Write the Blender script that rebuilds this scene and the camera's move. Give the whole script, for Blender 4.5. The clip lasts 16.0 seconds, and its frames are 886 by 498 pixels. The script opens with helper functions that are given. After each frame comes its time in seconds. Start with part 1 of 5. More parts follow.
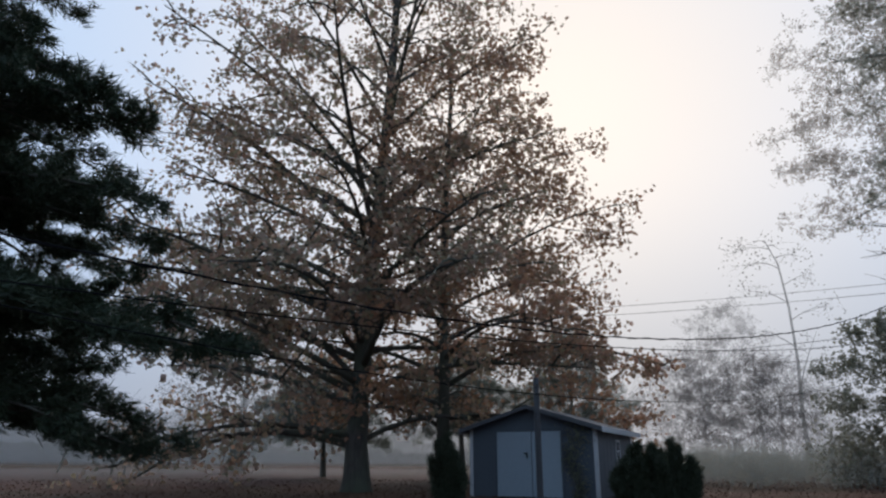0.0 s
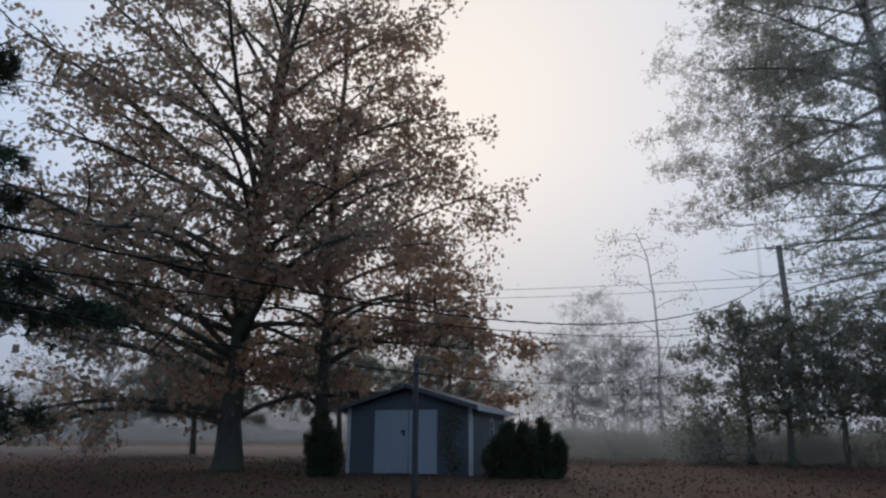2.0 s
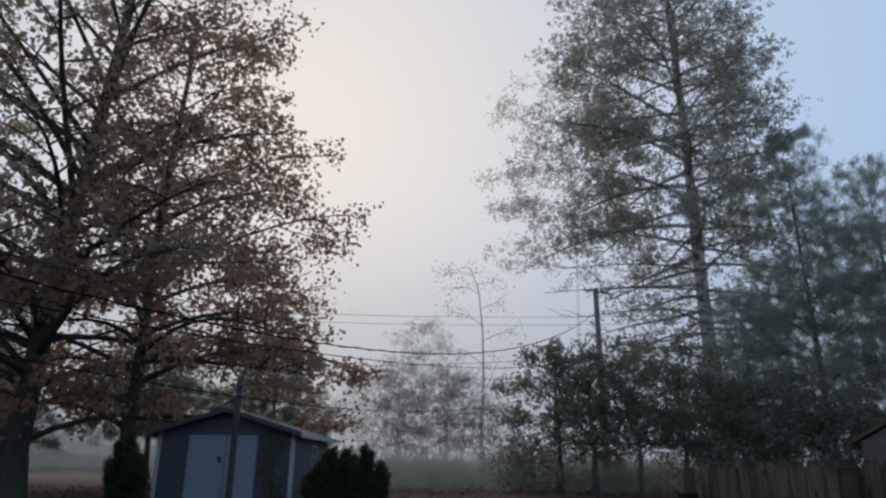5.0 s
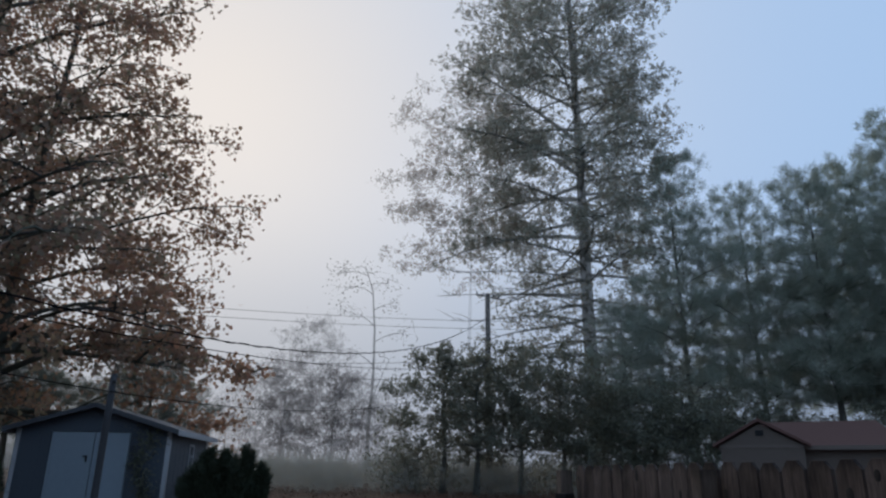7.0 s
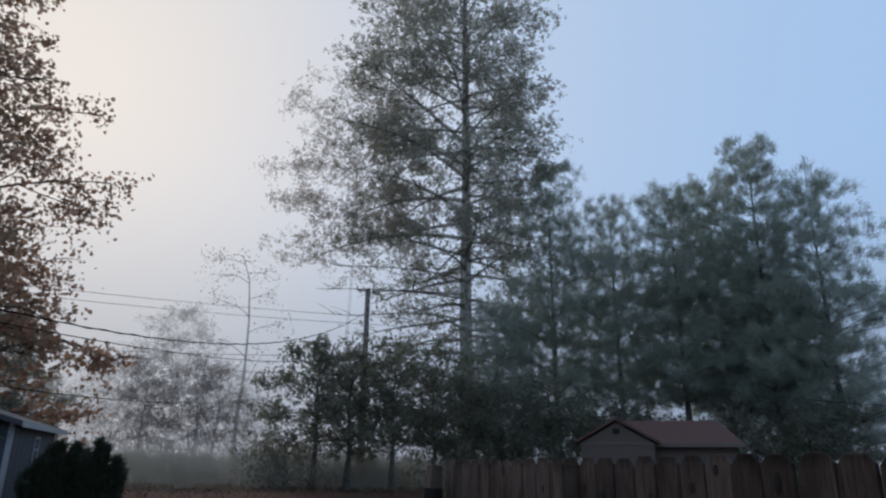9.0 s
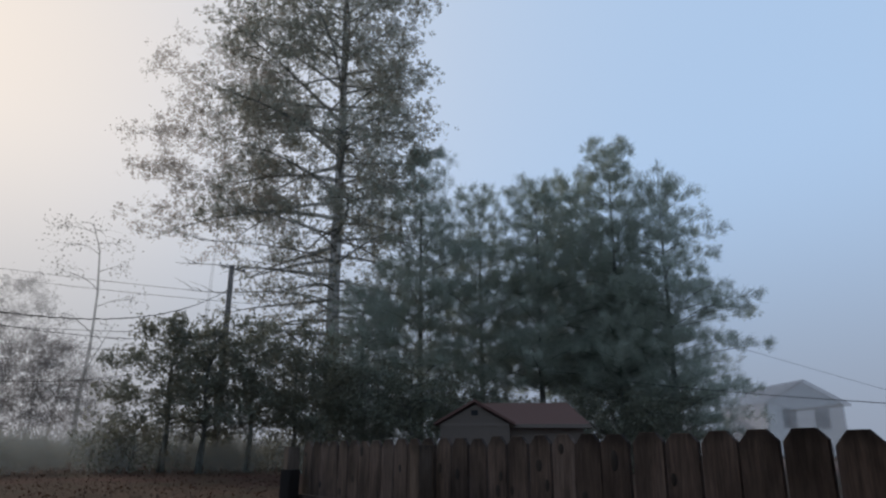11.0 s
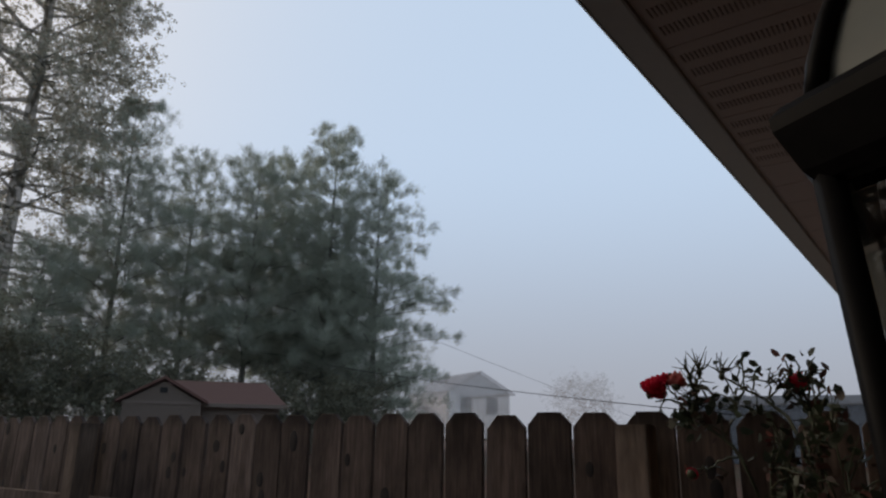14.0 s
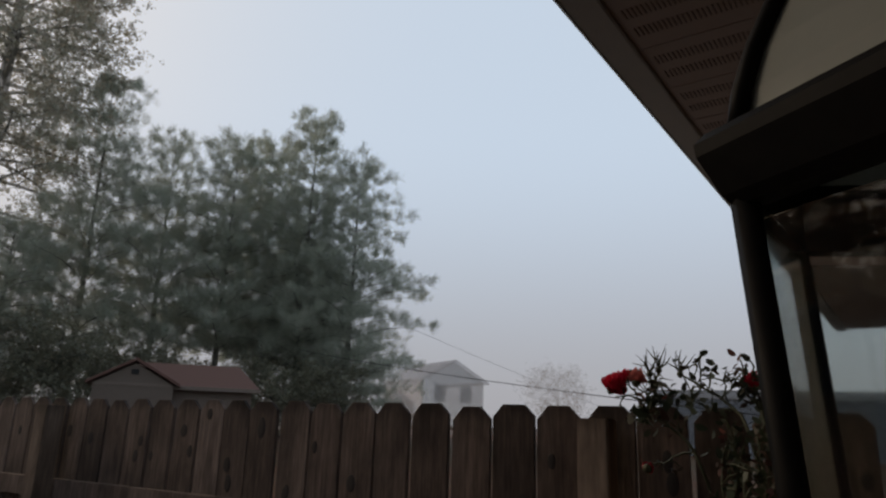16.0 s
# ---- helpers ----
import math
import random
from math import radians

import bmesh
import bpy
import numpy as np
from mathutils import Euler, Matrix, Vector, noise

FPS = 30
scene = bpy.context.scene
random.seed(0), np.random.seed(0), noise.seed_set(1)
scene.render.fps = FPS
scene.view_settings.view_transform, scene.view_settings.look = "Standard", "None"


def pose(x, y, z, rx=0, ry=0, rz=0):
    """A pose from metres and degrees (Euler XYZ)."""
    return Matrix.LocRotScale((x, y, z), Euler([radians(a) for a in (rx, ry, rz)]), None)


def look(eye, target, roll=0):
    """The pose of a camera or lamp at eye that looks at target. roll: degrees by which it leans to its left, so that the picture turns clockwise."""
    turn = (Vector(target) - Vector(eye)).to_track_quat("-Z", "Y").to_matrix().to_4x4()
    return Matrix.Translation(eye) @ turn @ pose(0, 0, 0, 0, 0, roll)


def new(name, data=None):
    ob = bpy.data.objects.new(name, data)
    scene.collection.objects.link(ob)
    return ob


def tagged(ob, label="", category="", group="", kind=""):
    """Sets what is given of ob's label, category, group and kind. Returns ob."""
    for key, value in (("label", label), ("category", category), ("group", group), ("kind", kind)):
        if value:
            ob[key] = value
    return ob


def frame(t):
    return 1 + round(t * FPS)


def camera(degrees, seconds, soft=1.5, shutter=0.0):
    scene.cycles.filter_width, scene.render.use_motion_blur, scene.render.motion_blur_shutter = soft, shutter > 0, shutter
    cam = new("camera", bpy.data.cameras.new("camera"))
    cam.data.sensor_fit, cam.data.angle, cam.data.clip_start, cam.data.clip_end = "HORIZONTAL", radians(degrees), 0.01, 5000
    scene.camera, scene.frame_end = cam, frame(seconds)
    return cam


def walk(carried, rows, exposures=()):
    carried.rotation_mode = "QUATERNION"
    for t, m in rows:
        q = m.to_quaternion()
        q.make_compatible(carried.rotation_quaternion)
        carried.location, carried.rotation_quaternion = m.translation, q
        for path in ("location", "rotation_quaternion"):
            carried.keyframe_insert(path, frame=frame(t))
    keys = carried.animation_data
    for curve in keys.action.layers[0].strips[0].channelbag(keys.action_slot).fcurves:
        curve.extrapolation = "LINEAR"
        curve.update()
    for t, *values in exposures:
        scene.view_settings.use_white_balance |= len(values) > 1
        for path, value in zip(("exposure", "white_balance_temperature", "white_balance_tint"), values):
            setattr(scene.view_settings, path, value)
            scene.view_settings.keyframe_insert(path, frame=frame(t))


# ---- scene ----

EYE = 1.2          # the lens's height over the lawn at the house
cam = camera(66.4, 16.0, soft=2.4)
# seconds, x, y, z (from the first place of the lens), yaw, pitch, roll
PATH = [
    (0.0, -0.000, -0.000, -0.000, -0.10, 17.64, -0.17),
    (0.5, -0.002, -0.004, -0.004, -1.48, 17.10, -0.35),
    (1.0, 0.003, -0.002, -0.004, -3.92, 16.75, -0.26),
    (1.5, 0.004, 0.003, 0.001, -6.96, 16.28, -0.18),
    (2.0, 0.005, 0.009, 0.006, -10.05, 15.91, -0.26),
    (2.5, 0.006, 0.017, 0.005, -12.13, 15.81, -0.41),
    (3.0, 0.004, 0.023, 0.002, -13.33, 16.34, -0.57),
    (3.5, 0.008, 0.026, 0.004, -15.33, 17.00, -0.55),
    (4.0, 0.010, 0.026, 0.005, -19.14, 17.66, -0.59),
    (6.5, 0.001, 0.033, 0.009, -30.44, 18.18, -0.63),
    (7.0, -0.001, 0.032, 0.005, -33.64, 18.37, -0.77),
    (7.5, 0.002, 0.032, 0.004, -36.29, 18.52, -0.84),
    (8.0, -0.003, 0.033, 0.000, -40.17, 18.61, -0.66),
    (10.5, -0.028, 0.017, 0.004, -49.90, 16.84, -0.88),
    (11.0, -0.009, 0.018, 0.001, -55.29, 16.78, -0.28),
    (11.5, -0.006, 0.014, 0.010, -60.77, 16.69, -0.06),
    (12.0, -0.001, 0.003, 0.013, -65.12, 17.21, 0.01),
    (12.5, -0.005, -0.007, 0.017, -68.91, 17.22, -0.09),
    (13.0, 0.010, -0.020, 0.013, -72.53, 17.32, -0.42),
    (13.5, 0.026, -0.011, 0.007, -76.17, 16.67, -0.67),
    (14.0, 0.039, -0.017, -0.000, -79.81, 15.53, -0.79),
    (14.5, 0.036, -0.020, -0.004, -81.37, 15.05, -1.21),
    (15.0, 0.038, -0.027, -0.010, -81.85, 13.88, -1.47),
    (15.5, 0.028, -0.036, 0.001, -82.49, 13.71, -1.83),
    (16.0, 0.021, -0.043, 0.008, -81.98, 14.60, -1.87),
]
EXPOSURE = [(0.0, 0.31, 6700, 11), (2.0, 0.17, 6600, 11), (3.0, 0.17, 6600, 11), (4.0, 0.01, 6600, 10), (8.0, 0.02, 6300, 10), (10.5, 0.05, 6800, 11), (11.5, 0.15, 7000, 12), (12.5, 0.27, 7500, 14), (13.5, 0.3, 7800, 14), (14.5, 0.3, 8300, 15), (16.0, 0.3, 8900, 16)]
walk(cam, [(t, pose(x, y, EYE + z, 90 + p, r, yaw)) for t, x, y, z, yaw, p, r in PATH], EXPOSURE)

# ---------------------------------------------------------------- sky, sun
SUN_AZ, SUN_EL = 11.0, 29.0       # degrees clockwise from +y, and over the horizon


def way(az, el=0.0):
    a, e = radians(az), radians(el)
    return Vector((math.sin(a) * math.cos(e), math.cos(a) * math.cos(e), math.sin(e)))


def at(az, d, z=0.0):
    """A place d metres from the lens on the compass bearing az, at height z."""
    return Vector((math.sin(radians(az)) * d, math.cos(radians(az)) * d, z))


world = bpy.data.worlds.new("misty_morning")
scene.world = world
world.use_nodes = True
wt = world.node_tree
wt.nodes.clear()


def wnode(kind, **kw):
    n = wt.nodes.new(kind)
    for k, v in kw.items():
        n.inputs[k].default_value = v
    return n


def wmath(op, a, b=None, clamp=False):
    n = wt.nodes.new("ShaderNodeMath")
    n.operation, n.use_clamp = op, clamp
    for i, v in enumerate((a, b)):
        if v is None:
            continue
        if isinstance(v, (int, float)):
            n.inputs[i].default_value = v
        else:
            wt.links.new(v, n.inputs[i])
    return n.outputs[0]


def wmix(fac, a, b):
    n = wt.nodes.new("ShaderNodeMix")
    n.data_type = "RGBA"
    for sock, v in ((n.inputs[0], fac), (n.inputs[6], a), (n.inputs[7], b)):
        if isinstance(v, tuple):
            sock.default_value = (*v, 1)
        elif isinstance(v, (int, float)):
            sock.default_value = v
        else:
            wt.links.new(v, sock)
    return n.outputs[2]


sky = wt.nodes.new("ShaderNodeTexSky")
sky.sky_type, sky.sun_disc = "NISHITA", False
sky.sun_elevation, sky.sun_rotation = radians(SUN_EL), radians(SUN_AZ)
sky.dust_density, sky.air_density = 2.0, 1.3
coord = wt.nodes.new("ShaderNodeTexCoord")
sep = wt.nodes.new("ShaderNodeSeparateXYZ")
wt.links.new(coord.outputs["Generated"], sep.inputs[0])
up = sep.outputs[2]
dot = wt.nodes.new("ShaderNodeVectorMath")
dot.operation = "DOT_PRODUCT"
wt.links.new(coord.outputs["Generated"], dot.inputs[0])
dot.inputs[1].default_value = way(SUN_AZ, SUN_EL)
near_sun = wmath("MULTIPLY_ADD", dot.outputs["Value"], 0.5)
near_sun.node.inputs[2].default_value = 0.5
glow = wmath("POWER", near_sun, 13.0, True)
# the mist: grey and denser low down, warm and bright towards the hidden sun
low = wmix(glow, (0.258, 0.315, 0.425), (0.46, 0.455, 0.455))
high = wmix(glow, (0.37, 0.545, 0.81), (0.77, 0.725, 0.69))
rise = wt.nodes.new("ShaderNodeMapRange")
rise.interpolation_type = "SMOOTHSTEP"
rise.inputs[1].default_value, rise.inputs[2].default_value = -0.02, 0.42
wt.links.new(up, rise.inputs[0])
mist_col = wmix(rise.outputs[0], low, high)
# the air facing away from the sun sends less light back
dim = wt.nodes.new("ShaderNodeMapRange")
dim.interpolation_type = "SMOOTHSTEP"
dim.inputs[1].default_value, dim.inputs[2].default_value = 0.0, 0.52
dim.inputs[3].default_value, dim.inputs[4].default_value = 0.95, 1.0
wt.links.new(near_sun, dim.inputs[0])
bg_mist = wnode("ShaderNodeBackground", Strength=1.0)
wt.links.new(dim.outputs[0], bg_mist.inputs[1])
wt.links.new(mist_col, bg_mist.inputs[0])
bg_sky = wnode("ShaderNodeBackground", Strength=0.13)
wt.links.new(sky.outputs[0], bg_sky.inputs[0])
thin = wt.nodes.new("ShaderNodeMapRange")
thin.inputs[1].default_value, thin.inputs[2].default_value = 0.7, 1.0
thin.inputs[3].default_value, thin.inputs[4].default_value = 0.02, 0.7
wt.links.new(up, thin.inputs[0])
wmx = wt.nodes.new("ShaderNodeMixShader")
wt.links.new(thin.outputs[0], wmx.inputs[0])
wt.links.new(bg_mist.outputs[0], wmx.inputs[1])
wt.links.new(bg_sky.outputs[0], wmx.inputs[2])
wo = wt.nodes.new("ShaderNodeOutputWorld")
wt.links.new(wmx.outputs[0], wo.inputs[0])

sun = new("sun", bpy.data.lights.new("sun", "SUN"))
sun.data.energy, sun.data.angle, sun.data.color = 1.0, radians(22), (1.0, 0.94, 0.86)
sun.matrix_world = look(way(SUN_AZ, SUN_EL) * 60, (0, 0, 0))

# ---------------------------------------------------------------- materials


class Mat:
    """A small builder round one node material."""

    def __init__(self, name):
        self.m = bpy.data.materials.new(name)
        self.m.use_nodes = True
        self.t = self.m.node_tree
        self.b = self.t.nodes["Principled BSDF"]
        self.out = self.t.nodes["Material Output"]
        self.pos = None

    def n(self, kind, operation="", data_type="", blend_type="", interpolation_type=""):
        nd = self.t.nodes.new(kind)
        if operation:
            nd.operation = operation
        if data_type:
            nd.data_type = data_type
        if blend_type:
            nd.blend_type = blend_type
        if interpolation_type:
            nd.interpolation_type = interpolation_type
        return nd

    def link(self, a, b):
        self.t.links.new(a, b)

    def coords(self, scale=(1, 1, 1), local=True):
        tc = self.n("ShaderNodeTexCoord")
        mp = self.n("ShaderNodeMapping")
        mp.inputs["Scale"].default_value = scale
        self.link(tc.outputs["Object"], mp.inputs[0])
        return mp.outputs[0]

    def noise(self, scale, detail=4.0, rough=0.6, vec=None, stretch=(1, 1, 1)):
        nd = self.n("ShaderNodeTexNoise")
        nd.inputs["Scale"].default_value, nd.inputs["Detail"].default_value = scale, detail
        nd.inputs["Roughness"].default_value = rough
        self.link(vec or self.coords(stretch), nd.inputs["Vector"])
        return nd.outputs["Fac"]

    def ramp(self, fac, stops):
        nd = self.n("ShaderNodeValToRGB")
        el = nd.color_ramp.elements
        while len(el) < len(stops):
            el.new(0.5)
        for e, (p, c) in zip(el, stops):
            e.position, e.color = p, (*c, 1)
        self.link(fac, nd.inputs[0])
        return nd.outputs[0]

    def mix(self, fac, a, b, how="MIX"):
        nd = self.n("ShaderNodeMix", data_type="RGBA", blend_type=how)
        for sock, v in ((nd.inputs[0], fac), (nd.inputs[6], a), (nd.inputs[7], b)):
            if isinstance(v, tuple):
                sock.default_value = (*v, 1)
            elif isinstance(v, (int, float)):
                sock.default_value = v
            else:
                self.link(v, sock)
        return nd.outputs[2]

    def colour(self, v):
        if isinstance(v, tuple):
            self.b.inputs["Base Color"].default_value = (*v, 1)
        else:
            self.link(v, self.b.inputs["Base Color"])
        return self

    def rough(self, r, metal=0.0, spec=0.5):
        self.b.inputs["Roughness"].default_value, self.b.inputs["Metallic"].default_value = r, metal
        self.b.inputs["Specular IOR Level"].default_value = spec
        return self

    def bump(self, height, strength=0.4, dist=0.01):
        nd = self.n("ShaderNodeBump")
        nd.inputs["Strength"].default_value, nd.inputs["Distance"].default_value = strength, dist
        self.link(height, nd.inputs["Height"])
        self.link(nd.outputs[0], self.b.inputs["Normal"])
        return self

    def shader(self):
        return self.out.inputs[0].links[0].from_socket

    def translucent(self, share, col):
        tr, mx = self.n("ShaderNodeBsdfTranslucent"), self.n("ShaderNodeMixShader")
        if isinstance(col, tuple):
            tr.inputs[0].default_value = (*col, 1)
        else:
            self.link(col, tr.inputs[0])
        mx.inputs[0].default_value = share
        self.link(self.shader(), mx.inputs[1])
        self.link(tr.outputs[0], mx.inputs[2])
        self.link(mx.outputs[0], self.out.inputs[0])
        return self

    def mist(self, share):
        """Puts haze into the surface: that share turns see-through (a number or a socket)."""
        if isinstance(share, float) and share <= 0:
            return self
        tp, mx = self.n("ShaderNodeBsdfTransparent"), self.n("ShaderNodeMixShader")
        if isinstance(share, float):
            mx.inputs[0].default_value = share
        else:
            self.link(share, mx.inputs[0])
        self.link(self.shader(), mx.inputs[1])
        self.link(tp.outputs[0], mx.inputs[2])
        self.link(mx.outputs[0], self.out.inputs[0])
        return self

    def haze_film(self, share):
        """Haze put into the colour: a pale coat over that share, scattering light both ways."""
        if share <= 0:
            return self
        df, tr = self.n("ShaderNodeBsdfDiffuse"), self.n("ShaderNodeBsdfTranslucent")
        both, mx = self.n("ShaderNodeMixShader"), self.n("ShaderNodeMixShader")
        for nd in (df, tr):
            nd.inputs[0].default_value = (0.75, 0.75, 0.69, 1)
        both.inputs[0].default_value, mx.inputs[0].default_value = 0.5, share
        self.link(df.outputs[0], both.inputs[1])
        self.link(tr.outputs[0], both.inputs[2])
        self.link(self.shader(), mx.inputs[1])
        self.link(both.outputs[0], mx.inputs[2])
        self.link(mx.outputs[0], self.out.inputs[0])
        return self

    def island(self):
        return self.n("ShaderNodeNewGeometry").outputs["Random Per Island"]

    def each(self):
        return self.n("ShaderNodeObjectInfo").outputs["Random"]


def leaf_mat(name, stops, mist=0.0, share=0.35, haze_sheen=0.0, haze=0.0):
    m = Mat(name)
    col = m.ramp(m.island(), stops)
    big = m.noise(0.35, 2)
    col = m.mix(big, m.mix(0.5, col, (0.05, 0.05, 0.03)), col)
    m.colour(col).rough(0.55, spec=0.3)
    # gloss and a pale sheen lift far leaves as haze would
    if haze_sheen:
        m.rough(0.45, spec=0.8)
        m.b.inputs["Sheen Weight"].default_value, m.b.inputs["Sheen Roughness"].default_value = haze_sheen, 0.6
        m.b.inputs["Sheen Tint"].default_value = (0.92, 0.97, 0.8, 1)
    m.translucent(share, col).haze_film(haze).mist(mist)
    return m.m


def bark_mat(name, a, b, mist=0.0, haze=0.0):
    m = Mat(name)
    f = m.noise(5.0, 6, 0.7, stretch=(2.2, 2.2, 0.35))
    g = m.noise(0.8, 3)
    col = m.mix(m.ramp(g, [(0.35, (0, 0, 0)), (0.7, (1, 1, 1))]), m.ramp(f, [(0.3, a), (0.7, b)]), (0.09, 0.10, 0.07))
    m.colour(col).rough(0.9, spec=0.2).bump(f, 0.9, 0.04).haze_film(haze).mist(mist)
    return m.m


# far leaves and bark carry haze in the material: pale coat, sheen, transparency
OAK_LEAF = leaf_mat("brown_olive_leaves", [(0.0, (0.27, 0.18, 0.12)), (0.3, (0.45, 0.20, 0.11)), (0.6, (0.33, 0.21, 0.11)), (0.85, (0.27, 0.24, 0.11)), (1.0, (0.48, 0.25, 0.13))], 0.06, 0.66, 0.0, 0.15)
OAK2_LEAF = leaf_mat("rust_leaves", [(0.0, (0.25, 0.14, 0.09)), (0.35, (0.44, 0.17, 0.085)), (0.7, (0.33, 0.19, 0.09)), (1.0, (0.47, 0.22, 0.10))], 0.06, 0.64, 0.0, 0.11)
OAK_BARK = bark_mat("dark_grey_bark", (0.05, 0.043, 0.04), (0.12, 0.105, 0.095), 0.0, 0.0)
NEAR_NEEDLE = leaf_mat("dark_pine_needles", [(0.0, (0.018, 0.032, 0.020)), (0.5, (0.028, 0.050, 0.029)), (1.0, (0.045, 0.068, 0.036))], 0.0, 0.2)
PINE_NEEDLE = leaf_mat("hazed_pine_needles", [(0.0, (0.07, 0.14, 0.08)), (0.5, (0.09, 0.17, 0.095)), (1.0, (0.13, 0.21, 0.10))], 0.33, 0.5, 1.0, 0.38)
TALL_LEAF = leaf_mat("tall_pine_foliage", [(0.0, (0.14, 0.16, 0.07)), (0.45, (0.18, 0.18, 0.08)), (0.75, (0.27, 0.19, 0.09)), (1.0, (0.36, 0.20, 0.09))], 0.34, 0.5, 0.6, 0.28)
# brown leaves, paled by haze put into coat, sheen and transparency
SIDE_LEAF = leaf_mat("hazed_brown_leaves", [(0.0, (0.28, 0.16, 0.09)), (0.5, (0.42, 0.21, 0.11)), (1.0, (0.24, 0.21, 0.12))], 0.4, 0.45, 0.6, 0.28)
BRUSH_LEAF = leaf_mat("dull_green_leaves", [(0.0, (0.085, 0.095, 0.045)), (0.6, (0.12, 0.125, 0.055)), (1.0, (0.17, 0.15, 0.07))], 0.22, 0.45, 0.0, 0.17)
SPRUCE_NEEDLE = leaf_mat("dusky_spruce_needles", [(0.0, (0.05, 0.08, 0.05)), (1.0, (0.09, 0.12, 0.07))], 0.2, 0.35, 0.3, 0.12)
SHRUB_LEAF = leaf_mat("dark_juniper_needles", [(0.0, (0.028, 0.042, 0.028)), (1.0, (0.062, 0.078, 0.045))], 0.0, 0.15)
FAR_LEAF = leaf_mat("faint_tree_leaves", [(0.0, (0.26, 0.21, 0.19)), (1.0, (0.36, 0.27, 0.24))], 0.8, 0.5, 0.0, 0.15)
MID_LEAF = leaf_mat("hazed_autumn_leaves", [(0.0, (0.13, 0.09, 0.06)), (1.0, (0.2, 0.12, 0.07))], 0.4, 0.4, 0.0, 0.15)
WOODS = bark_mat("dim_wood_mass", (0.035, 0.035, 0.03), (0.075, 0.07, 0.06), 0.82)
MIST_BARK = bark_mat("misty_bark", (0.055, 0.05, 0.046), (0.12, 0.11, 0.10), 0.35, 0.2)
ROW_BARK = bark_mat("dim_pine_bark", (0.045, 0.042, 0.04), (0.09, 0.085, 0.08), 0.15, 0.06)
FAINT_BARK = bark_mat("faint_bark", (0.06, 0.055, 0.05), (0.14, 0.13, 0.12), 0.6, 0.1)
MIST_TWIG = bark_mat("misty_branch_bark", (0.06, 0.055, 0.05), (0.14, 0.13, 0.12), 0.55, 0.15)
HAZED_BARK = bark_mat("hazed_bark", (0.06, 0.055, 0.05), (0.14, 0.13, 0.12), 0.9, 0.3)


def plain(name, col, r=0.6, metal=0.0, grain=30.0, amount=0.25, mist=0.0, stretch=(1, 1, 1)):
    m = Mat(name)
    f = m.noise(grain, 5, 0.65, stretch=stretch)
    g = m.noise(grain * 0.06, 3)
    dark = tuple(c * (1 - amount) for c in col)
    c = m.mix(g, m.ramp(f, [(0.3, dark), (0.7, col)]), tuple(c * (1 - amount * 0.5) for c in col))
    m.colour(c).rough(r, metal).bump(f, 0.25, 0.004).mist(mist)
    return m.m


BLUE_SIDING = plain("slate_blue_painted_siding", (0.065, 0.08, 0.10), 0.6, 0, 14, 0.3)
PALE_DOOR = plain("pale_grey_blue_door_paint", (0.25, 0.30, 0.34), 0.5, 0, 9, 0.14)
WHITE_TRIM = plain("weathered_white_trim", (0.45, 0.46, 0.48), 0.55, 0, 20, 0.2)
BARGE = plain("weathered_grey_barge_paint", (0.075, 0.08, 0.09), 0.7, 0, 20, 0.35)
ROOF_GREY = plain("grey_shingle", (0.20, 0.20, 0.21), 0.85, 0, 40, 0.35)
BLACK_HW = plain("black_hardware", (0.02, 0.02, 0.02), 0.4, 0.6)
DARK_GLASS = plain("dark_window_glass", (0.02, 0.022, 0.025), 0.08, 0, 5, 0.1)
WIRE = plain("black_cable", (0.012, 0.012, 0.013), 0.9, 0, 60, 0.2)
for w_ in (WIRE,):
    w_.node_tree.nodes["Principled BSDF"].inputs["Specular IOR Level"].default_value = 0.05
# FAR_WIRE and POLE_WOOD are partly see-through in place of haze
FAR_WIRE = plain("misty_cable", (0.05, 0.05, 0.055), 0.6, 0, 60, 0.2, 0.3)
POST_WOOD = plain("grey_weathered_post", (0.055, 0.055, 0.06), 0.85, 0, 18, 0.4, 0.0, (3, 3, 0.3))
POLE_WOOD = plain("misty_pole_wood", (0.12, 0.11, 0.10), 0.9, 0, 12, 0.4, 0.25, (3, 3, 0.3))
RED_ROOF = plain("faded_red_brown_roof", (0.15, 0.075, 0.06), 0.85, 0, 30, 0.3)
CREAM_WALL = plain("dull_cream_siding", (0.14, 0.106, 0.085), 0.7, 0, 10, 0.2)
CREAM_TRIM = plain("cream_trim", (0.17, 0.13, 0.105), 0.6, 0, 10, 0.2)
# far buildings: walls, roof and panes made see-through to imitate haze
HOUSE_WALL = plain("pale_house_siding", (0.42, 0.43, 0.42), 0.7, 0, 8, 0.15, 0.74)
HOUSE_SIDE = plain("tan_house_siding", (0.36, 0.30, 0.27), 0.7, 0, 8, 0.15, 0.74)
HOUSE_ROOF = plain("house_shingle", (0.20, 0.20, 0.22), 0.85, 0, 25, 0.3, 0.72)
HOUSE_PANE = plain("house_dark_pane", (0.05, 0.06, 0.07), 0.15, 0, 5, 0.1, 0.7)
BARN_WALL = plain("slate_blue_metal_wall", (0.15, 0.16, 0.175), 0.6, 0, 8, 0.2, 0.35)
SOFFIT = plain("brown_aluminium_soffit", (0.155, 0.095, 0.075), 0.6, 0.0, 30, 0.15)
# stands in for the shade inside the soffit's vent slots
SLOT = plain("slot_shade_brown", (0.105, 0.066, 0.053), 0.9, 0, 40, 0.3)
FASCIA = plain("dark_brown_fascia", (0.15, 0.12, 0.10), 0.5, 0.0, 20, 0.2)
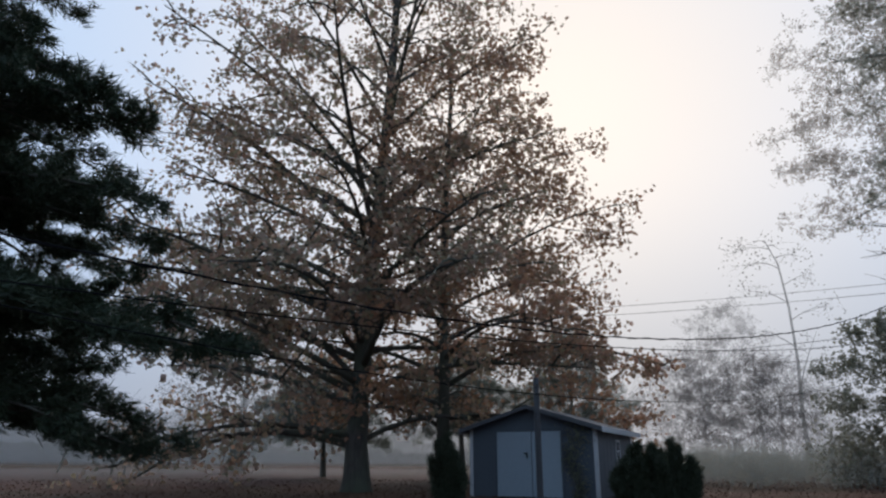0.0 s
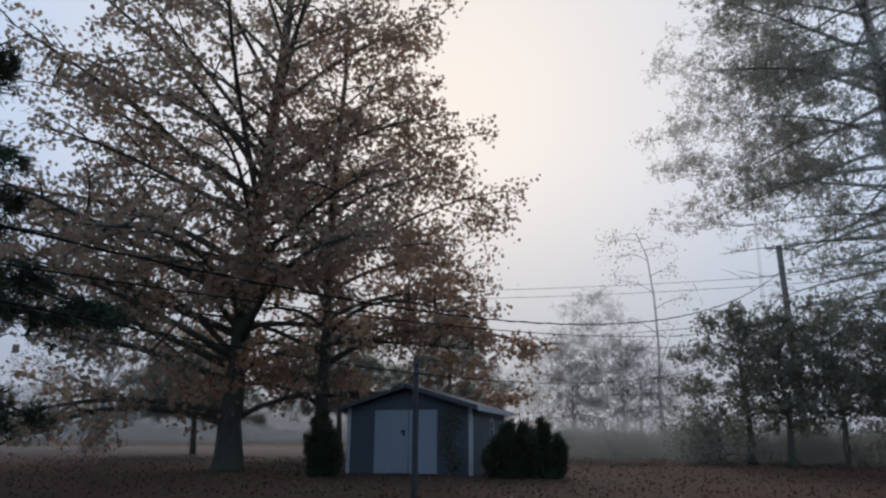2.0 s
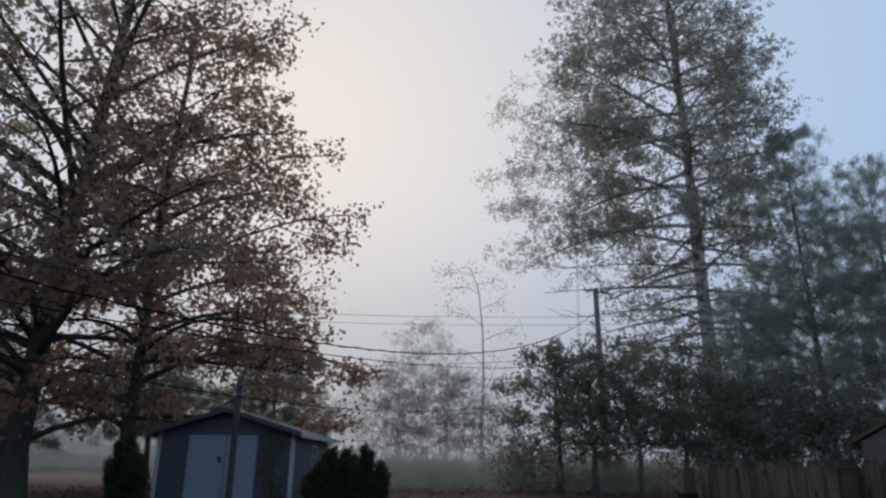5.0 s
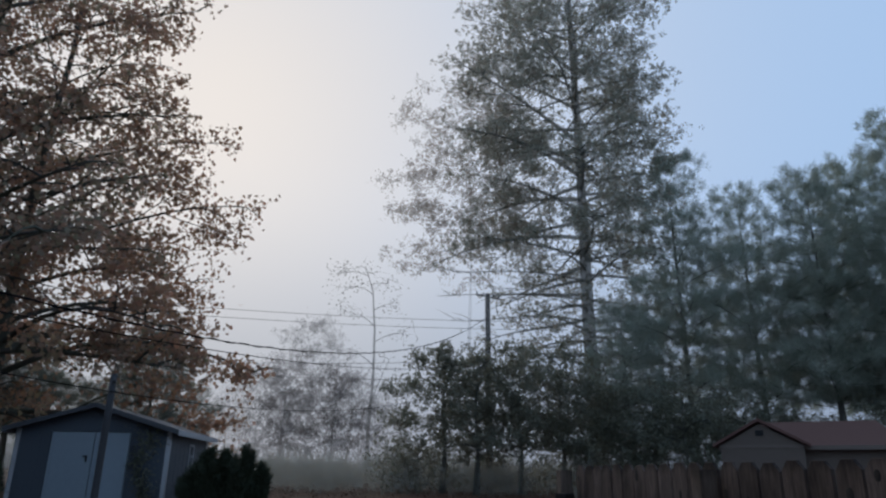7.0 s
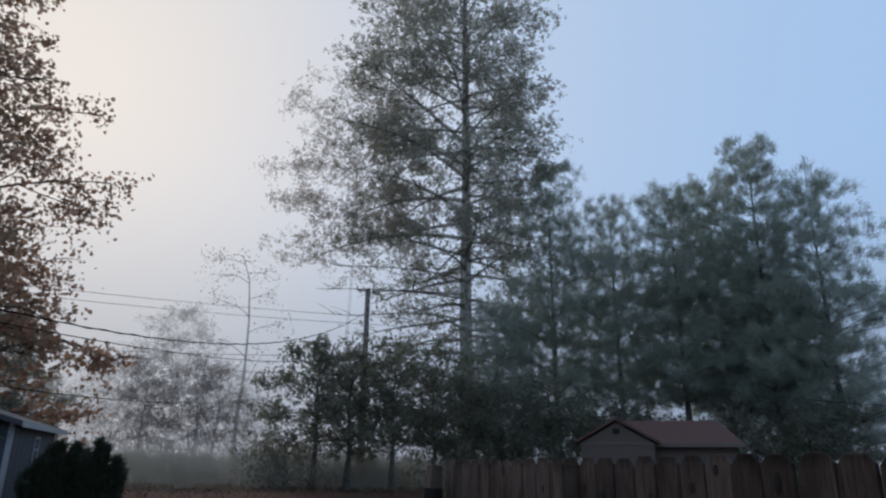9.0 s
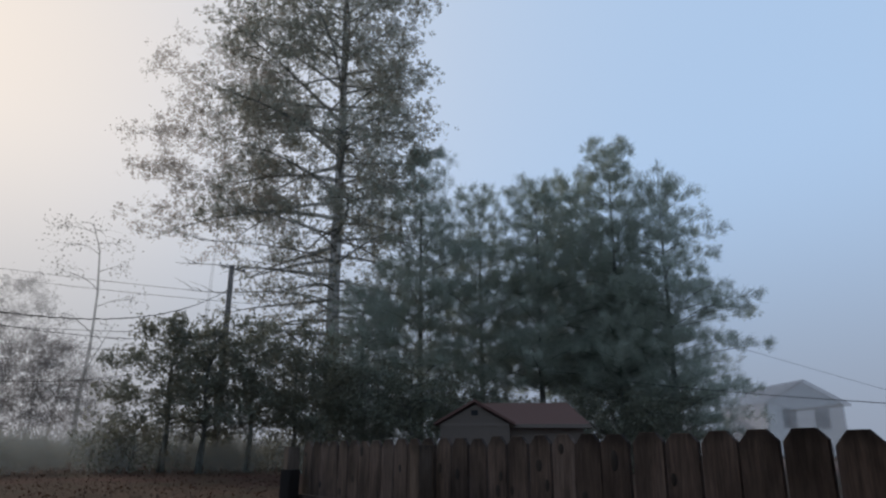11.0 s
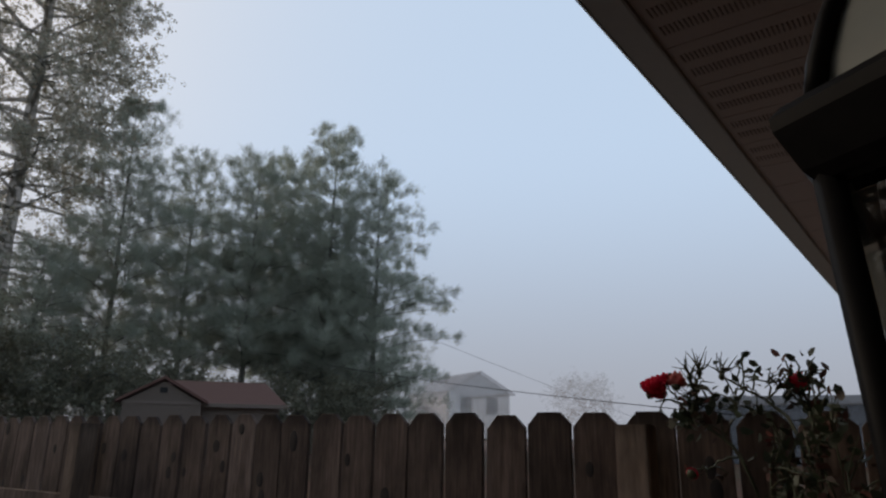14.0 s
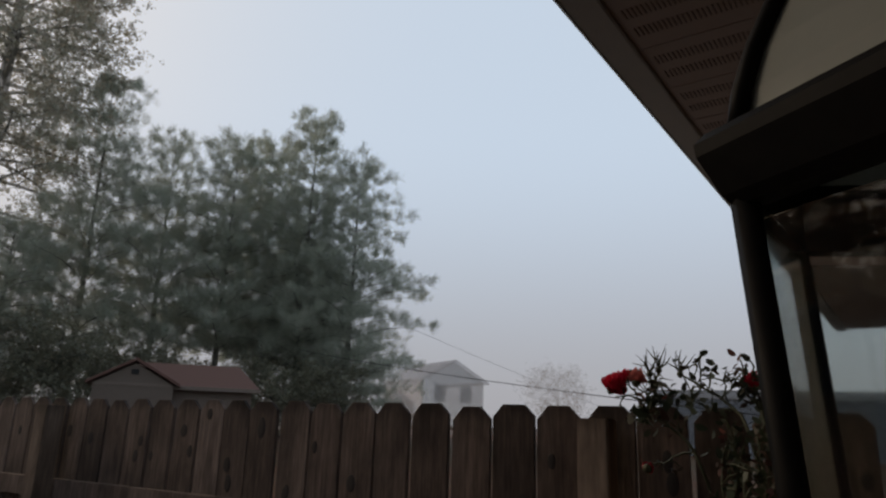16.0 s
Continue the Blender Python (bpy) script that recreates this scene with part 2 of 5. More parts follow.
HOUSE_BRICK = plain("house_wall_siding", (0.16, 0.13, 0.11), 0.7, 0, 12, 0.2)
BLACK_PAINT = Mat("black_painted_metal")
BLACK_PAINT.colour(BLACK_PAINT.ramp(BLACK_PAINT.noise(40, 4), [(0.3, (0.004, 0.004, 0.005)), (0.8, (0.009, 0.009, 0.009))])).rough(0.55, spec=0.06)
LANTERN_BLACK = BLACK_PAINT.m
CANDLE = plain("ivory_candle_tube", (0.75, 0.72, 0.62), 0.5, 0, 20, 0.08)
BRASS = plain("dull_brass", (0.35, 0.26, 0.12), 0.4, 0.9)
ROSE_CANE = plain("dark_green_cane", (0.05, 0.06, 0.03), 0.6, 0, 40, 0.4)
ROSE_LEAF = leaf_mat("dark_rose_leaves", [(0.0, (0.018, 0.03, 0.02)), (0.6, (0.03, 0.05, 0.028)), (0.9, (0.06, 0.035, 0.03)), (1.0, (0.13, 0.03, 0.03))], 0.0, 0.2)

WILTED = leaf_mat("wilted_rose_leaves", [(0.0, (0.03, 0.02, 0.018)), (0.6, (0.06, 0.022, 0.02)), (1.0, (0.14, 0.03, 0.03))], 0.0, 0.25)


def petal_mat(name, a, b):
    m = Mat(name)
    col = m.ramp(m.noise(60, 3), [(0.3, a), (0.75, b)])
    m.colour(col).rough(0.6, spec=0.25).translucent(0.4, col)
    return m.m


RED_PETAL = petal_mat("crimson_petals", (0.46, 0.012, 0.035), (0.74, 0.04, 0.09))
PINK_PETAL = petal_mat("faded_pink_petals", (0.42, 0.10, 0.10), (0.6, 0.2, 0.18))


def frosted():
    m = Mat("frosted_lantern_glass")
    f = m.noise(14, 4)
    m.colour(m.ramp(f, [(0.3, (0.15, 0.17, 0.165)), (0.7, (0.21, 0.23, 0.22))])).rough(0.6)
    m.translucent(0.35, (0.36, 0.40, 0.39))
    return m.m


def clear_glass():
    m = Mat("clear_lantern_glass")
    m.b.inputs["Base Color"].default_value = (0.68, 0.72, 0.70, 1)
    m.b.inputs["Transmission Weight"].default_value = 1.0
    m.b.inputs["IOR"].default_value = 1.45
    sm = m.noise(6, 4)
    m.link(m.ramp(sm, [(0.35, (0.0, 0.0, 0.0)), (0.8, (0.07, 0.07, 0.07))]), m.b.inputs["Roughness"])
    return m.m


FROST, GLASS = frosted(), clear_glass()


def fence_mat(name, light, dark):
    """Weathered fence board: vertical grain, knots and rain stains, each board its own tone."""
    m = Mat(name)
    tc = m.n("ShaderNodeTexCoord")
    inf = m.n("ShaderNodeObjectInfo")
    shift = m.n("ShaderNodeVectorMath", operation="MULTIPLY_ADD")
    cmb = m.n("ShaderNodeCombineXYZ")
    for i in range(3):
        m.link(inf.outputs["Random"], cmb.inputs[i])
    m.link(cmb.outputs[0], shift.inputs[0])
    shift.inputs[1].default_value = (7.0, 3.0, 19.0)
    m.link(tc.outputs["Object"], shift.inputs[2])
    v = shift.outputs[0]
    mp = m.n("ShaderNodeMapping")
    mp.inputs["Scale"].default_value = (1, 1, 0.06)
    m.link(v, mp.inputs[0])
    grain = m.noise(90, 5, 0.7, vec=mp.outputs[0])
    mp2 = m.n("ShaderNodeMapping")
    mp2.inputs["Scale"].default_value = (1, 1, 0.35)
    m.link(v, mp2.inputs[0])
    streak = m.noise(9, 4, 0.6, vec=mp2.outputs[0])
    col = m.ramp(grain, [(0.25, dark), (0.65, light)])
    col = m.mix(m.ramp(streak, [(0.38, (0, 0, 0)), (0.66, (0.75, 0.75, 0.75))]), col, tuple(c * 0.45 for c in dark))
    # rain-darkened heads
    sp = m.n("ShaderNodeSeparateXYZ")
    m.link(tc.outputs["Object"], sp.inputs[0])
    head = m.n("ShaderNodeMath", operation="MULTIPLY_ADD")
    m.link(streak, head.inputs[0])
    head.inputs[1].default_value = 0.16
    m.link(sp.outputs[2], head.inputs[2])
    wet = m.n("ShaderNodeMapRange", interpolation_type="SMOOTHSTEP")
    wet.inputs[1].default_value, wet.inputs[2].default_value, wet.inputs[4].default_value = EYE + 0.06, EYE + 0.14, 0.7
    m.link(head.outputs[0], wet.inputs[0])
    col = m.mix(wet.outputs[0], col, tuple(c * 0.3 for c in dark))
    tone = m.ramp(inf.outputs["Random"], [(0.0, (0.5, 0.48, 0.47)), (0.4, (0.82, 0.78, 0.76)), (0.8, (1.0, 0.97, 0.95)), (1.0, (1.22, 1.2, 1.2))])
    col = m.mix(1.0, col, tone, "MULTIPLY")
    m.colour(col).rough(0.85, spec=0.2).bump(grain, 0.6, 0.004)
    return m.m


FENCE = fence_mat("weathered_cedar_board", (0.185, 0.137, 0.114), (0.05, 0.036, 0.031))
FENCE_POST = fence_mat("pale_weathered_post", (0.25, 0.19, 0.15), (0.13, 0.098, 0.078))
CONCRETE = plain("pale_worn_concrete", (0.42, 0.41, 0.39), 0.85, 0, 12, 0.25)
KNOT = plain("dark_knot", (0.016, 0.010, 0.008), 0.8, 0, 60, 0.4)


def ground_mat():
    m = Mat("leaf_strewn_lawn")
    tc = m.n("ShaderNodeTexCoord")
    v = tc.outputs["Object"]
    fine, patch, big = m.noise(7, 8, 0.75, vec=v), m.noise(0.5, 5, 0.6, vec=v), m.noise(0.06, 3, vec=v)
    grass = m.ramp(fine, [(0.3, (0.030, 0.032, 0.018)), (0.7, (0.075, 0.070, 0.040))])
    litter = m.ramp(fine, [(0.25, (0.045, 0.020, 0.015)), (0.6, (0.11, 0.048, 0.035)), (0.8, (0.17, 0.075, 0.052))])
    col = m.mix(m.ramp(patch, [(0.40, (1, 1, 1)), (0.68, (0.45, 0.45, 0.45))]), grass, litter)
    col = m.mix(m.ramp(big, [(0.4, (0, 0, 0)), (0.65, (0.5, 0.5, 0.5))]), col, grass)
    m.colour(col).rough(0.95, spec=0.1).bump(fine, 0.8, 0.05)
    # haze by distance from the viewpoint: lawn turns see-through from 22 to 130 m
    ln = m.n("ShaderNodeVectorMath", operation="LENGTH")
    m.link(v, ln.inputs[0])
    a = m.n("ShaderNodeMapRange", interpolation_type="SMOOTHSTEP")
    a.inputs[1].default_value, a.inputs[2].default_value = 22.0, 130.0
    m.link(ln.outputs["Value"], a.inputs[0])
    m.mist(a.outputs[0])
    return m.m


GROUND = ground_mat()
LITTER = leaf_mat("fallen_leaves", [(0.0, (0.08, 0.038, 0.028)), (0.75, (0.12, 0.055, 0.038)), (0.97, (0.12, 0.07, 0.045)), (1.0, (0.34, 0.26, 0.19))], 0.0)
# weeds are paled by haze: a light coat and transparency in the material
WEED = leaf_mat("tall_weeds", [(0.0, (0.05, 0.055, 0.028)), (0.6, (0.10, 0.09, 0.045)), (1.0, (0.14, 0.11, 0.06))], 0.55, 0.3, 0.0, 0.42)

# ---------------------------------------------------------------- mesh helpers


def ground_z(x, y):
    d = math.hypot(x, y)
    return 0.0105 * min(d, 25) + 0.025 * max(0.0, min(d, 60) - 25) + 0.05 * math.sin(x * 0.21 + 1) * math.sin(y * 0.17) * min(1, d / 15)


def on_ground(az, d):
    p = at(az, d)
    return Vector((p.x, p.y, ground_z(p.x, p.y)))


def mesh_of(name, verts, faces, material, smooth=False):
    me = bpy.data.meshes.new(name)
    me.from_pydata([tuple(v) for v in verts], [], faces)
    me.materials.append(material)
    if smooth:
        me.polygons.foreach_set("use_smooth", [True] * len(me.polygons))
    return me


def thing(name, loc=(0, 0, 0), label="", category="", group="", rz=0.0):
    ob = new(name)
    ob.empty_display_size = 0.2
    ob.matrix_world = Matrix.Translation(loc) @ Matrix.Rotation(rz, 4, "Z")
    return tagged(ob, label, category, group)


def hang(name, me, parent, label="", m=None, kind=""):
    """Links a mesh as one part under its thing; its pose is given in the thing's own axes."""
    ob = new(name, me)
    ob.parent = parent
    if m is not None:
        ob.matrix_basis = m
    return tagged(ob, label, kind=kind)


def part(name, bm, material, parent, label="", m=None):
    me = bpy.data.meshes.new(name)
    bm.to_mesh(me)
    bm.free()
    me.materials.append(material)
    return hang(name, me, parent, label, m)


def box(bm, lo, hi, bevel=0.0):
    lo, hi = Vector(lo), Vector(hi)
    c, s = (lo + hi) / 2, hi - lo
    r = bmesh.ops.create_cube(bm, size=1, matrix=Matrix.Translation(c) @ Matrix.Diagonal((*s, 1)))
    if bevel:
        es = list({e for v in r["verts"] for e in v.link_edges})
        bmesh.ops.bevel(bm, geom=es, offset=bevel, segments=2, affect="EDGES")
    return bm


def bm_box(lo, hi, bevel=0.0):
    return box(bmesh.new(), lo, hi, bevel)


def prism(bm, outline, y0, y1):
    """Extrudes an outline of (x, z) from y0 to y1."""
    a = [bm.verts.new((x, y0, z)) for x, z in outline]
    b = [bm.verts.new((x, y1, z)) for x, z in outline]
    bm.faces.new(a[::-1])
    bm.faces.new(b)
    for i in range(len(a)):
        j = (i + 1) % len(a)
        bm.faces.new((a[i], a[j], b[j], b[i]))
    bmesh.ops.recalc_face_normals(bm, faces=bm.faces)
    return bm


class Soup:
    """Collects tubes and faces as plain lists."""

    def __init__(self):
        self.v, self.f = [], []

    def tube(self, pts, radii, sides=6, cap=True):
        base = len(self.v)
        pts = [Vector(p) for p in pts]
        n = len(pts)
        ref = Vector((0.31, 0.17, 0.93))
        for i, (p, r) in enumerate(zip(pts, radii)):
            d = (pts[min(i + 1, n - 1)] - pts[max(i - 1, 0)])
            d = d.normalized() if d.length > 1e-9 else Vector((0, 0, 1))
            u = d.cross(ref)
            u = u.normalized() if u.length > 1e-3 else Vector((1, 0, 0))
            w = d.cross(u)
            for k in range(sides):
                a = 2 * math.pi * k / sides
                self.v.append(p + (u * math.cos(a) + w * math.sin(a)) * r)
        for i in range(n - 1):
            for k in range(sides):
                a, b = base + i * sides + k, base + i * sides + (k + 1) % sides
                self.f.append((a, b, b + sides, a + sides))
        if cap:
            self.f.append(tuple(base + k for k in range(sides))[::-1])
            self.f.append(tuple(base + (n - 1) * sides + k for k in range(sides)))

    def mesh(self, name, material, smooth=True):
        return mesh_of(name, self.v, self.f, material, smooth)


def quad_mesh(name, corners, material):
    """corners: (n, k, 3) array, one k-cornered face each, none sharing a corner."""
    n, k, _ = corners.shape
    me = bpy.data.meshes.new(name)
    me.vertices.add(n * k)
    me.vertices.foreach_set("co", corners.astype(np.float32).ravel())
    me.loops.add(n * k)
    me.loops.foreach_set("vertex_index", np.arange(n * k, dtype=np.int32))
    me.polygons.add(n)
    me.polygons.foreach_set("loop_start", np.arange(0, n * k, k, dtype=np.int32))
    me.polygons.foreach_set("loop_total", np.full(n, k, dtype=np.int32))
    me.update(calc_edges=True)
    me.materials.append(material)
    return me


def rand_frames(rng, n, up=0.0):
    a = rng.normal(size=(n, 3))
    a /= np.linalg.norm(a, axis=1)[:, None]
    b = rng.normal(size=(n, 3))
    b[:, 2] += up
    b -= a * (a * b).sum(1)[:, None]
    b /= np.linalg.norm(b, axis=1)[:, None]
    return a, b


LEAF = np.array([(0, 0), (0.46, 0.28), (0.34, 0.74), (0, 1.0), (-0.34, 0.74), (-0.46, 0.28)])
OVATE = LEAF * np.array((0.62, 1.0))


def leaves(name, pts, rng, size, material, shape=LEAF):
    """One lobed, slightly cupped leaf at each point."""
    pts = np.asarray(pts, dtype=float)
    n = len(pts)
    a, b = rand_frames(rng, n)
    c = np.cross(a, b)
    s = size * rng.uniform(0.6, 1.25, n)[:, None, None]
    flat = a[:, None, :] * shape[None, :, :1] + b[:, None, :] * shape[None, :, 1:]
    cup = c[:, None, :] * (np.abs(shape[None, :, :1]) * 0.6)
    return quad_mesh(name, pts[:, None, :] + (flat + cup) * s, material)


def needles(name, pts, dirs, rng, length, width, per, material, fan=0.75):
    """A tuft of slim needle blades at each point, fanning round its direction."""
    pts, dirs = np.repeat(np.asarray(pts), per, 0), np.repeat(np.asarray(dirs), per, 0)
    n = len(pts)
    d = dirs + rng.normal(size=(n, 3)) * fan
    d /= np.linalg.norm(d, axis=1)[:, None]
    side = np.cross(d, rng.normal(size=(n, 3)))
    side /= np.linalg.norm(side, axis=1)[:, None]
    ln = length * rng.uniform(0.6, 1.2, n)[:, None]
    root = pts + rng.normal(size=(n, 3)) * length * 0.25
    return quad_mesh(name, np.stack([root - side * width * 0.5, root + side * width * 0.5, root + d * ln], 1), material)


# ---------------------------------------------------------------- ground
def build_ground():
    rings = [0.0] + [0.5 * 1.16 ** i for i in range(60)]
    rings = [r for r in rings if r < 900] + [1500.0]
    verts, faces, k = [(0, 0, 0)], [], 96
    for r in rings[1:]:
        for i in range(k):
            a = 2 * math.pi * i / k
            x, y = r * math.sin(a), r * math.cos(a)
            verts.append((x, y, ground_z(x, y)))
    for i in range(k):
        faces.append((0, 1 + (i + 1) % k, 1 + i))
    for j in range(len(rings) - 2):
        for i in range(k):
            a, b = 1 + j * k + i, 1 + j * k + (i + 1) % k
            faces.append((a, b, b + k, a + k))
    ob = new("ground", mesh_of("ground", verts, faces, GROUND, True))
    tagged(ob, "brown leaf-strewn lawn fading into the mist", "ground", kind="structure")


build_ground()

# ---------------------------------------------------------------- trees

def bent(start, direction, length, rise, droop, rng, steps=7, wob=0.05):
    """Points along a limb that rises at first and droops towards its end."""
    pts = []
    h = Vector((direction.x, direction.y, 0)).normalized()
    side = Vector((-h.y, h.x, 0))
    w1, w2 = rng.uniform(-1, 1), rng.uniform(-1, 1)
    for i in range(steps + 1):
        s = i / steps
        p = Vector(start) + h * (length * s) + Vector((0, 0, length * (rise * s - droop * s * s)))
        p += side * (length * wob * (w1 * math.sin(3 * s) + w2 * s * s)) + Vector((0, 0, length * wob * 0.5 * w2 * math.sin(5 * s)))
        pts.append(p)
    return pts


def along(pts, s):
    f = s * (len(pts) - 1)
    i = min(int(f), len(pts) - 2)
    return pts[i].lerp(pts[i + 1], f - i), (pts[i + 1] - pts[i]).normalized()


def broadleaf(name, base, trunk, r0, limbs, leaf, bark, label, seed, leaf_size=0.17, per_twig=13, twig_every=0.45, gap=0.12, group="", spread=0.3, branch_every=0.75, branch_len=0.36, area=0.0, twig_bark=None, jitter=0.12):
    """trunk: points from the base; limbs: (height share on the trunk, bearing, length, rise, droop, and how leafy)."""
    rng = np.random.default_rng(seed)
    top = thing(name, base, label, "tree", group)
    tk, br = Soup(), Soup()
    trunk = [Vector(p) for p in trunk]
    n = len(trunk)
    radii = [r0 * (1.0 - 0.8 * (i / (n - 1)) ** 0.8) for i in range(n)]
    flare = [trunk[0] - Vector((0, 0, 0.15)), trunk[0] + Vector((0, 0, 0.12)), trunk[0] + Vector((0, 0, 0.5))]
    tk.tube(flare + trunk[1:], [r0 * 1.45, r0 * 1.2, r0 * 1.05] + radii[1:], 12)
    hang("trunk", tk.mesh("trunk", bark), top)
    spots = []
    for share, az, length, rise, droop, *leafy in limbs:
        p0, _ = along(trunk, share)
        pts = bent(p0, way(az), length, rise, droop, rng)
        rl = max(0.03, min(0.45 * r0 * (1.1 - share), 0.014 * length + 0.02))
        lm = Soup()
        lm.tube(pts, [rl * (1 - 0.85 * i / 7) for i in range(8)], 7)
        hang("limb", lm.mesh("limb", bark), top)
        count = max(3, int(length / branch_every))
        for b in range(count):
            s = 0.22 + 0.78 * (b + rng.uniform(0.2, 0.8)) / count
            q, d = along(pts, min(s, 1.0))
            turn = rng.uniform(25, 80) * (1 if b % 2 else -1)
            dd = Matrix.Rotation(radians(turn), 3, "Z") @ d
            bl = (branch_len * length * (1.15 - s) + 0.7) * rng.uniform(0.7, 1.2)
            bp = bent(q, dd, bl, rng.uniform(-0.15, 0.75), rng.uniform(0.1, 0.55), rng, 4, 0.08)
            br.tube(bp, [max(0.007, rl * 0.36 * (1 - 0.2 * i)) for i in range(5)], 4, False)
            for t in range(max(2, int(bl / twig_every))):
                if rng.uniform() < gap:
                    continue
                q2, d2 = along(bp, min(1.0, 0.25 + 0.75 * (t + rng.uniform()) / max(2, int(bl / twig_every))))
                d3 = (d2 + Vector(rng.normal(size=3)) * 0.7).normalized()
                tl = rng.uniform(0.35, 0.85)
                e = q2 + d3 * tl
                br.tube([q2, q2.lerp(e, 0.5) + Vector((0, 0, 0.05)), e], [0.010, 0.007, 0.004], 3, False)
                m = rng.poisson(per_twig * (leafy[0] if leafy else 1.0))
                f = rng.uniform(0.1, 1.15, m)[:, None]
                spots.append(np.array(q2) + f * np.array(d3 * tl) + rng.normal(size=(m, 3)) * spread * np.array((1, 1, 0.75)))
    hang("branchwork", br.mesh("branchwork", twig_bark or bark), top, kind="stuff")
    pts = np.concatenate(spots)
    if area:
        want = int(area / (0.6 * leaf_size ** 2))
        pts = pts[rng.integers(0, len(pts), want)] + rng.normal(size=(want, 3)) * jitter
    hang("crown", leaves("crown", pts, rng, leaf_size, leaf), top, kind="stuff")
    return top


def conifer(name, base, height, r0, profile, leaf, bark, label, seed, whorls=26, per_whorl=6, first=0.12, tuft=0.22, width=0.02, blades=12, tufts_per_m=7, rise=0.25, droop=0.3, group="", lean=(0, 0), gap=0.1, bearings=None, fan=0.75, bare=0.0, twig=None, area=0.0, lift=0.25):
    """profile(share of height, bearing) gives the branch length; bare: share of a branch without needles."""
    rng = np.random.default_rng(seed)
    top = thing(name, base, label, "tree", group)
    tk, br = Soup(), Soup()
    trunk = [Vector((lean[0] * s + 0.1 * math.sin(3 * s + seed), lean[1] * s, height * s)) for s in [i / 12 for i in range(13)]]
    tk.tube([Vector((0, 0, -0.15))] + trunk, [r0 * 1.4] + [r0 * (1.08 - s / 12) for s in range(13)], 12)
    hang("trunk", tk.mesh("trunk", bark), top)
    P, D = [], []
    for w in range(whorls):
        share = first + (0.985 - first) * ((w + rng.uniform(-0.25, 0.25)) / (whorls - 1))
        share = min(max(share, first), 0.99)
        turn = rng.uniform(0, 360)
        for k in range(per_whorl):
            az = turn + 360 * k / per_whorl + rng.uniform(-16, 16)
            if bearings and not bearings[0] <= (az % 360) <= bearings[1]:
                continue
            ln = profile(share, az % 360) * rng.uniform(0.72, 1.12)
            if ln < 0.15 or rng.uniform() < gap:
                continue
            p0, _ = along(trunk, min(1.0, share + rng.uniform(-0.012, 0.012)))
            pts = bent(p0, way(az), ln, rise + 0.9 * max(0, share - 0.8) * 4, droop, rng, 6, 0.05)
            rb = (0.012 if twig is None else 0.006) * ln + 0.008
            br.tube(pts, [rb * (1 - 0.13 * i) for i in range(7)], 5, False)
            cnt = max(3, int(ln * 2.2))
            for b in range(cnt):
                s = bare + (1 - bare) * (b + rng.uniform(0.1, 0.9)) / cnt
                q, d = along(pts, min(1, s))
                sl = (0.32 * ln * (1.15 - s) + 0.3) * rng.uniform(0.6, 1.2)
                dd = Matrix.Rotation(radians(rng.uniform(25, 65) * (1 if b % 2 else -1)), 3, "Z") @ d
                dd = (dd + Vector((0, 0, rng.uniform(-0.1, 0.35)))).normalized()
                e = q + dd * sl
                br.tube([q, q.lerp(e, 0.5) - Vector((0, 0, 0.04 * sl)), e], [rb * 0.4, rb * 0.28, 0.004], 3, False)
                m = max(2, int(sl * tufts_per_m))
                f = rng.uniform(0.15, 1.05, m)[:, None]
                P.append(np.array(q) + f * np.array(dd * sl) + rng.normal(size=(m, 3)) * 0.10 * (0.6 + tuft))
                D.append(np.repeat(np.array([dd + Vector((0, 0, lift))]), m, 0))
            m = 5
            P.append(np.array(pts[-1]) + rng.normal(size=(m, 3)) * 0.12)
            D.append(np.repeat(np.array([(pts[-1] - pts[-2]).normalized() + Vector((0, 0, 0.3))]), m, 0))
    hang("branchwork", br.mesh("branchwork", twig or bark), top, kind="stuff")
    P, D = np.concatenate(P), np.concatenate(D)
    if area:
        pick = rng.integers(0, len(P), int(area / (0.45 * tuft * width * blades)))
        P, D = P[pick] + rng.normal(size=(len(pick), 3)) * 0.07, D[pick]
    hang("crown", needles("crown", P, D, rng, tuft, width, blades, leaf, fan), top, kind="stuff")
    return top


def limb_set(seed, n, z0, z1, reach, rise, droop, trunk_h):
    """n limbs spiralling up a trunk; reach(z, bearing) is the crown's radius."""
    rng = random.Random(seed)
    out, az = [], rng.uniform(0, 360)
    for i in range(n):
        z = z0 + (z1 - z0) * (i / (n - 1)) ** 0.95
        az = (az + 137.5 + rng.uniform(-22, 22)) % 360
        out.append((min(z / trunk_h, 1.0), az, max(0.8, reach(z, az) * rng.uniform(0.78, 1.08)), rise[0] + (rise[1] - rise[0]) * min(1.0, 2.2 * (z - z0) / trunk_h) + rng.uniform(-0.15, 0.2), droop * rng.uniform(0.6, 1.3)))
    return out


def lerp_table(table, z):
    for (a, ra), (b, rb) in zip(table, table[1:]):
        if z <= b:
            return ra + (rb - ra) * max(0.0, (z - a)) / (b - a)
    return table[-1][1]


# the broad brown tree on the lawn behind the shed
b = on_ground(-6.8, 25.5)
trunk = [(0, 0, 0), (-0.05, 0, 1.5), (0.0, 0.1, 3.2), (0.1, 0.1, 5.5), (0.2, 0, 8), (0.45, 0.1, 11), (0.7, 0.2, 15), (0.9, 0.2, 19), (1.0, 0, 24), (1.0, 0, 26)]
table = [(2, 9.0), (5, 9.6), (9, 9.0), (13, 8.6), (17, 8.4), (21, 7.2), (25, 4.6), (27, 1.6)]
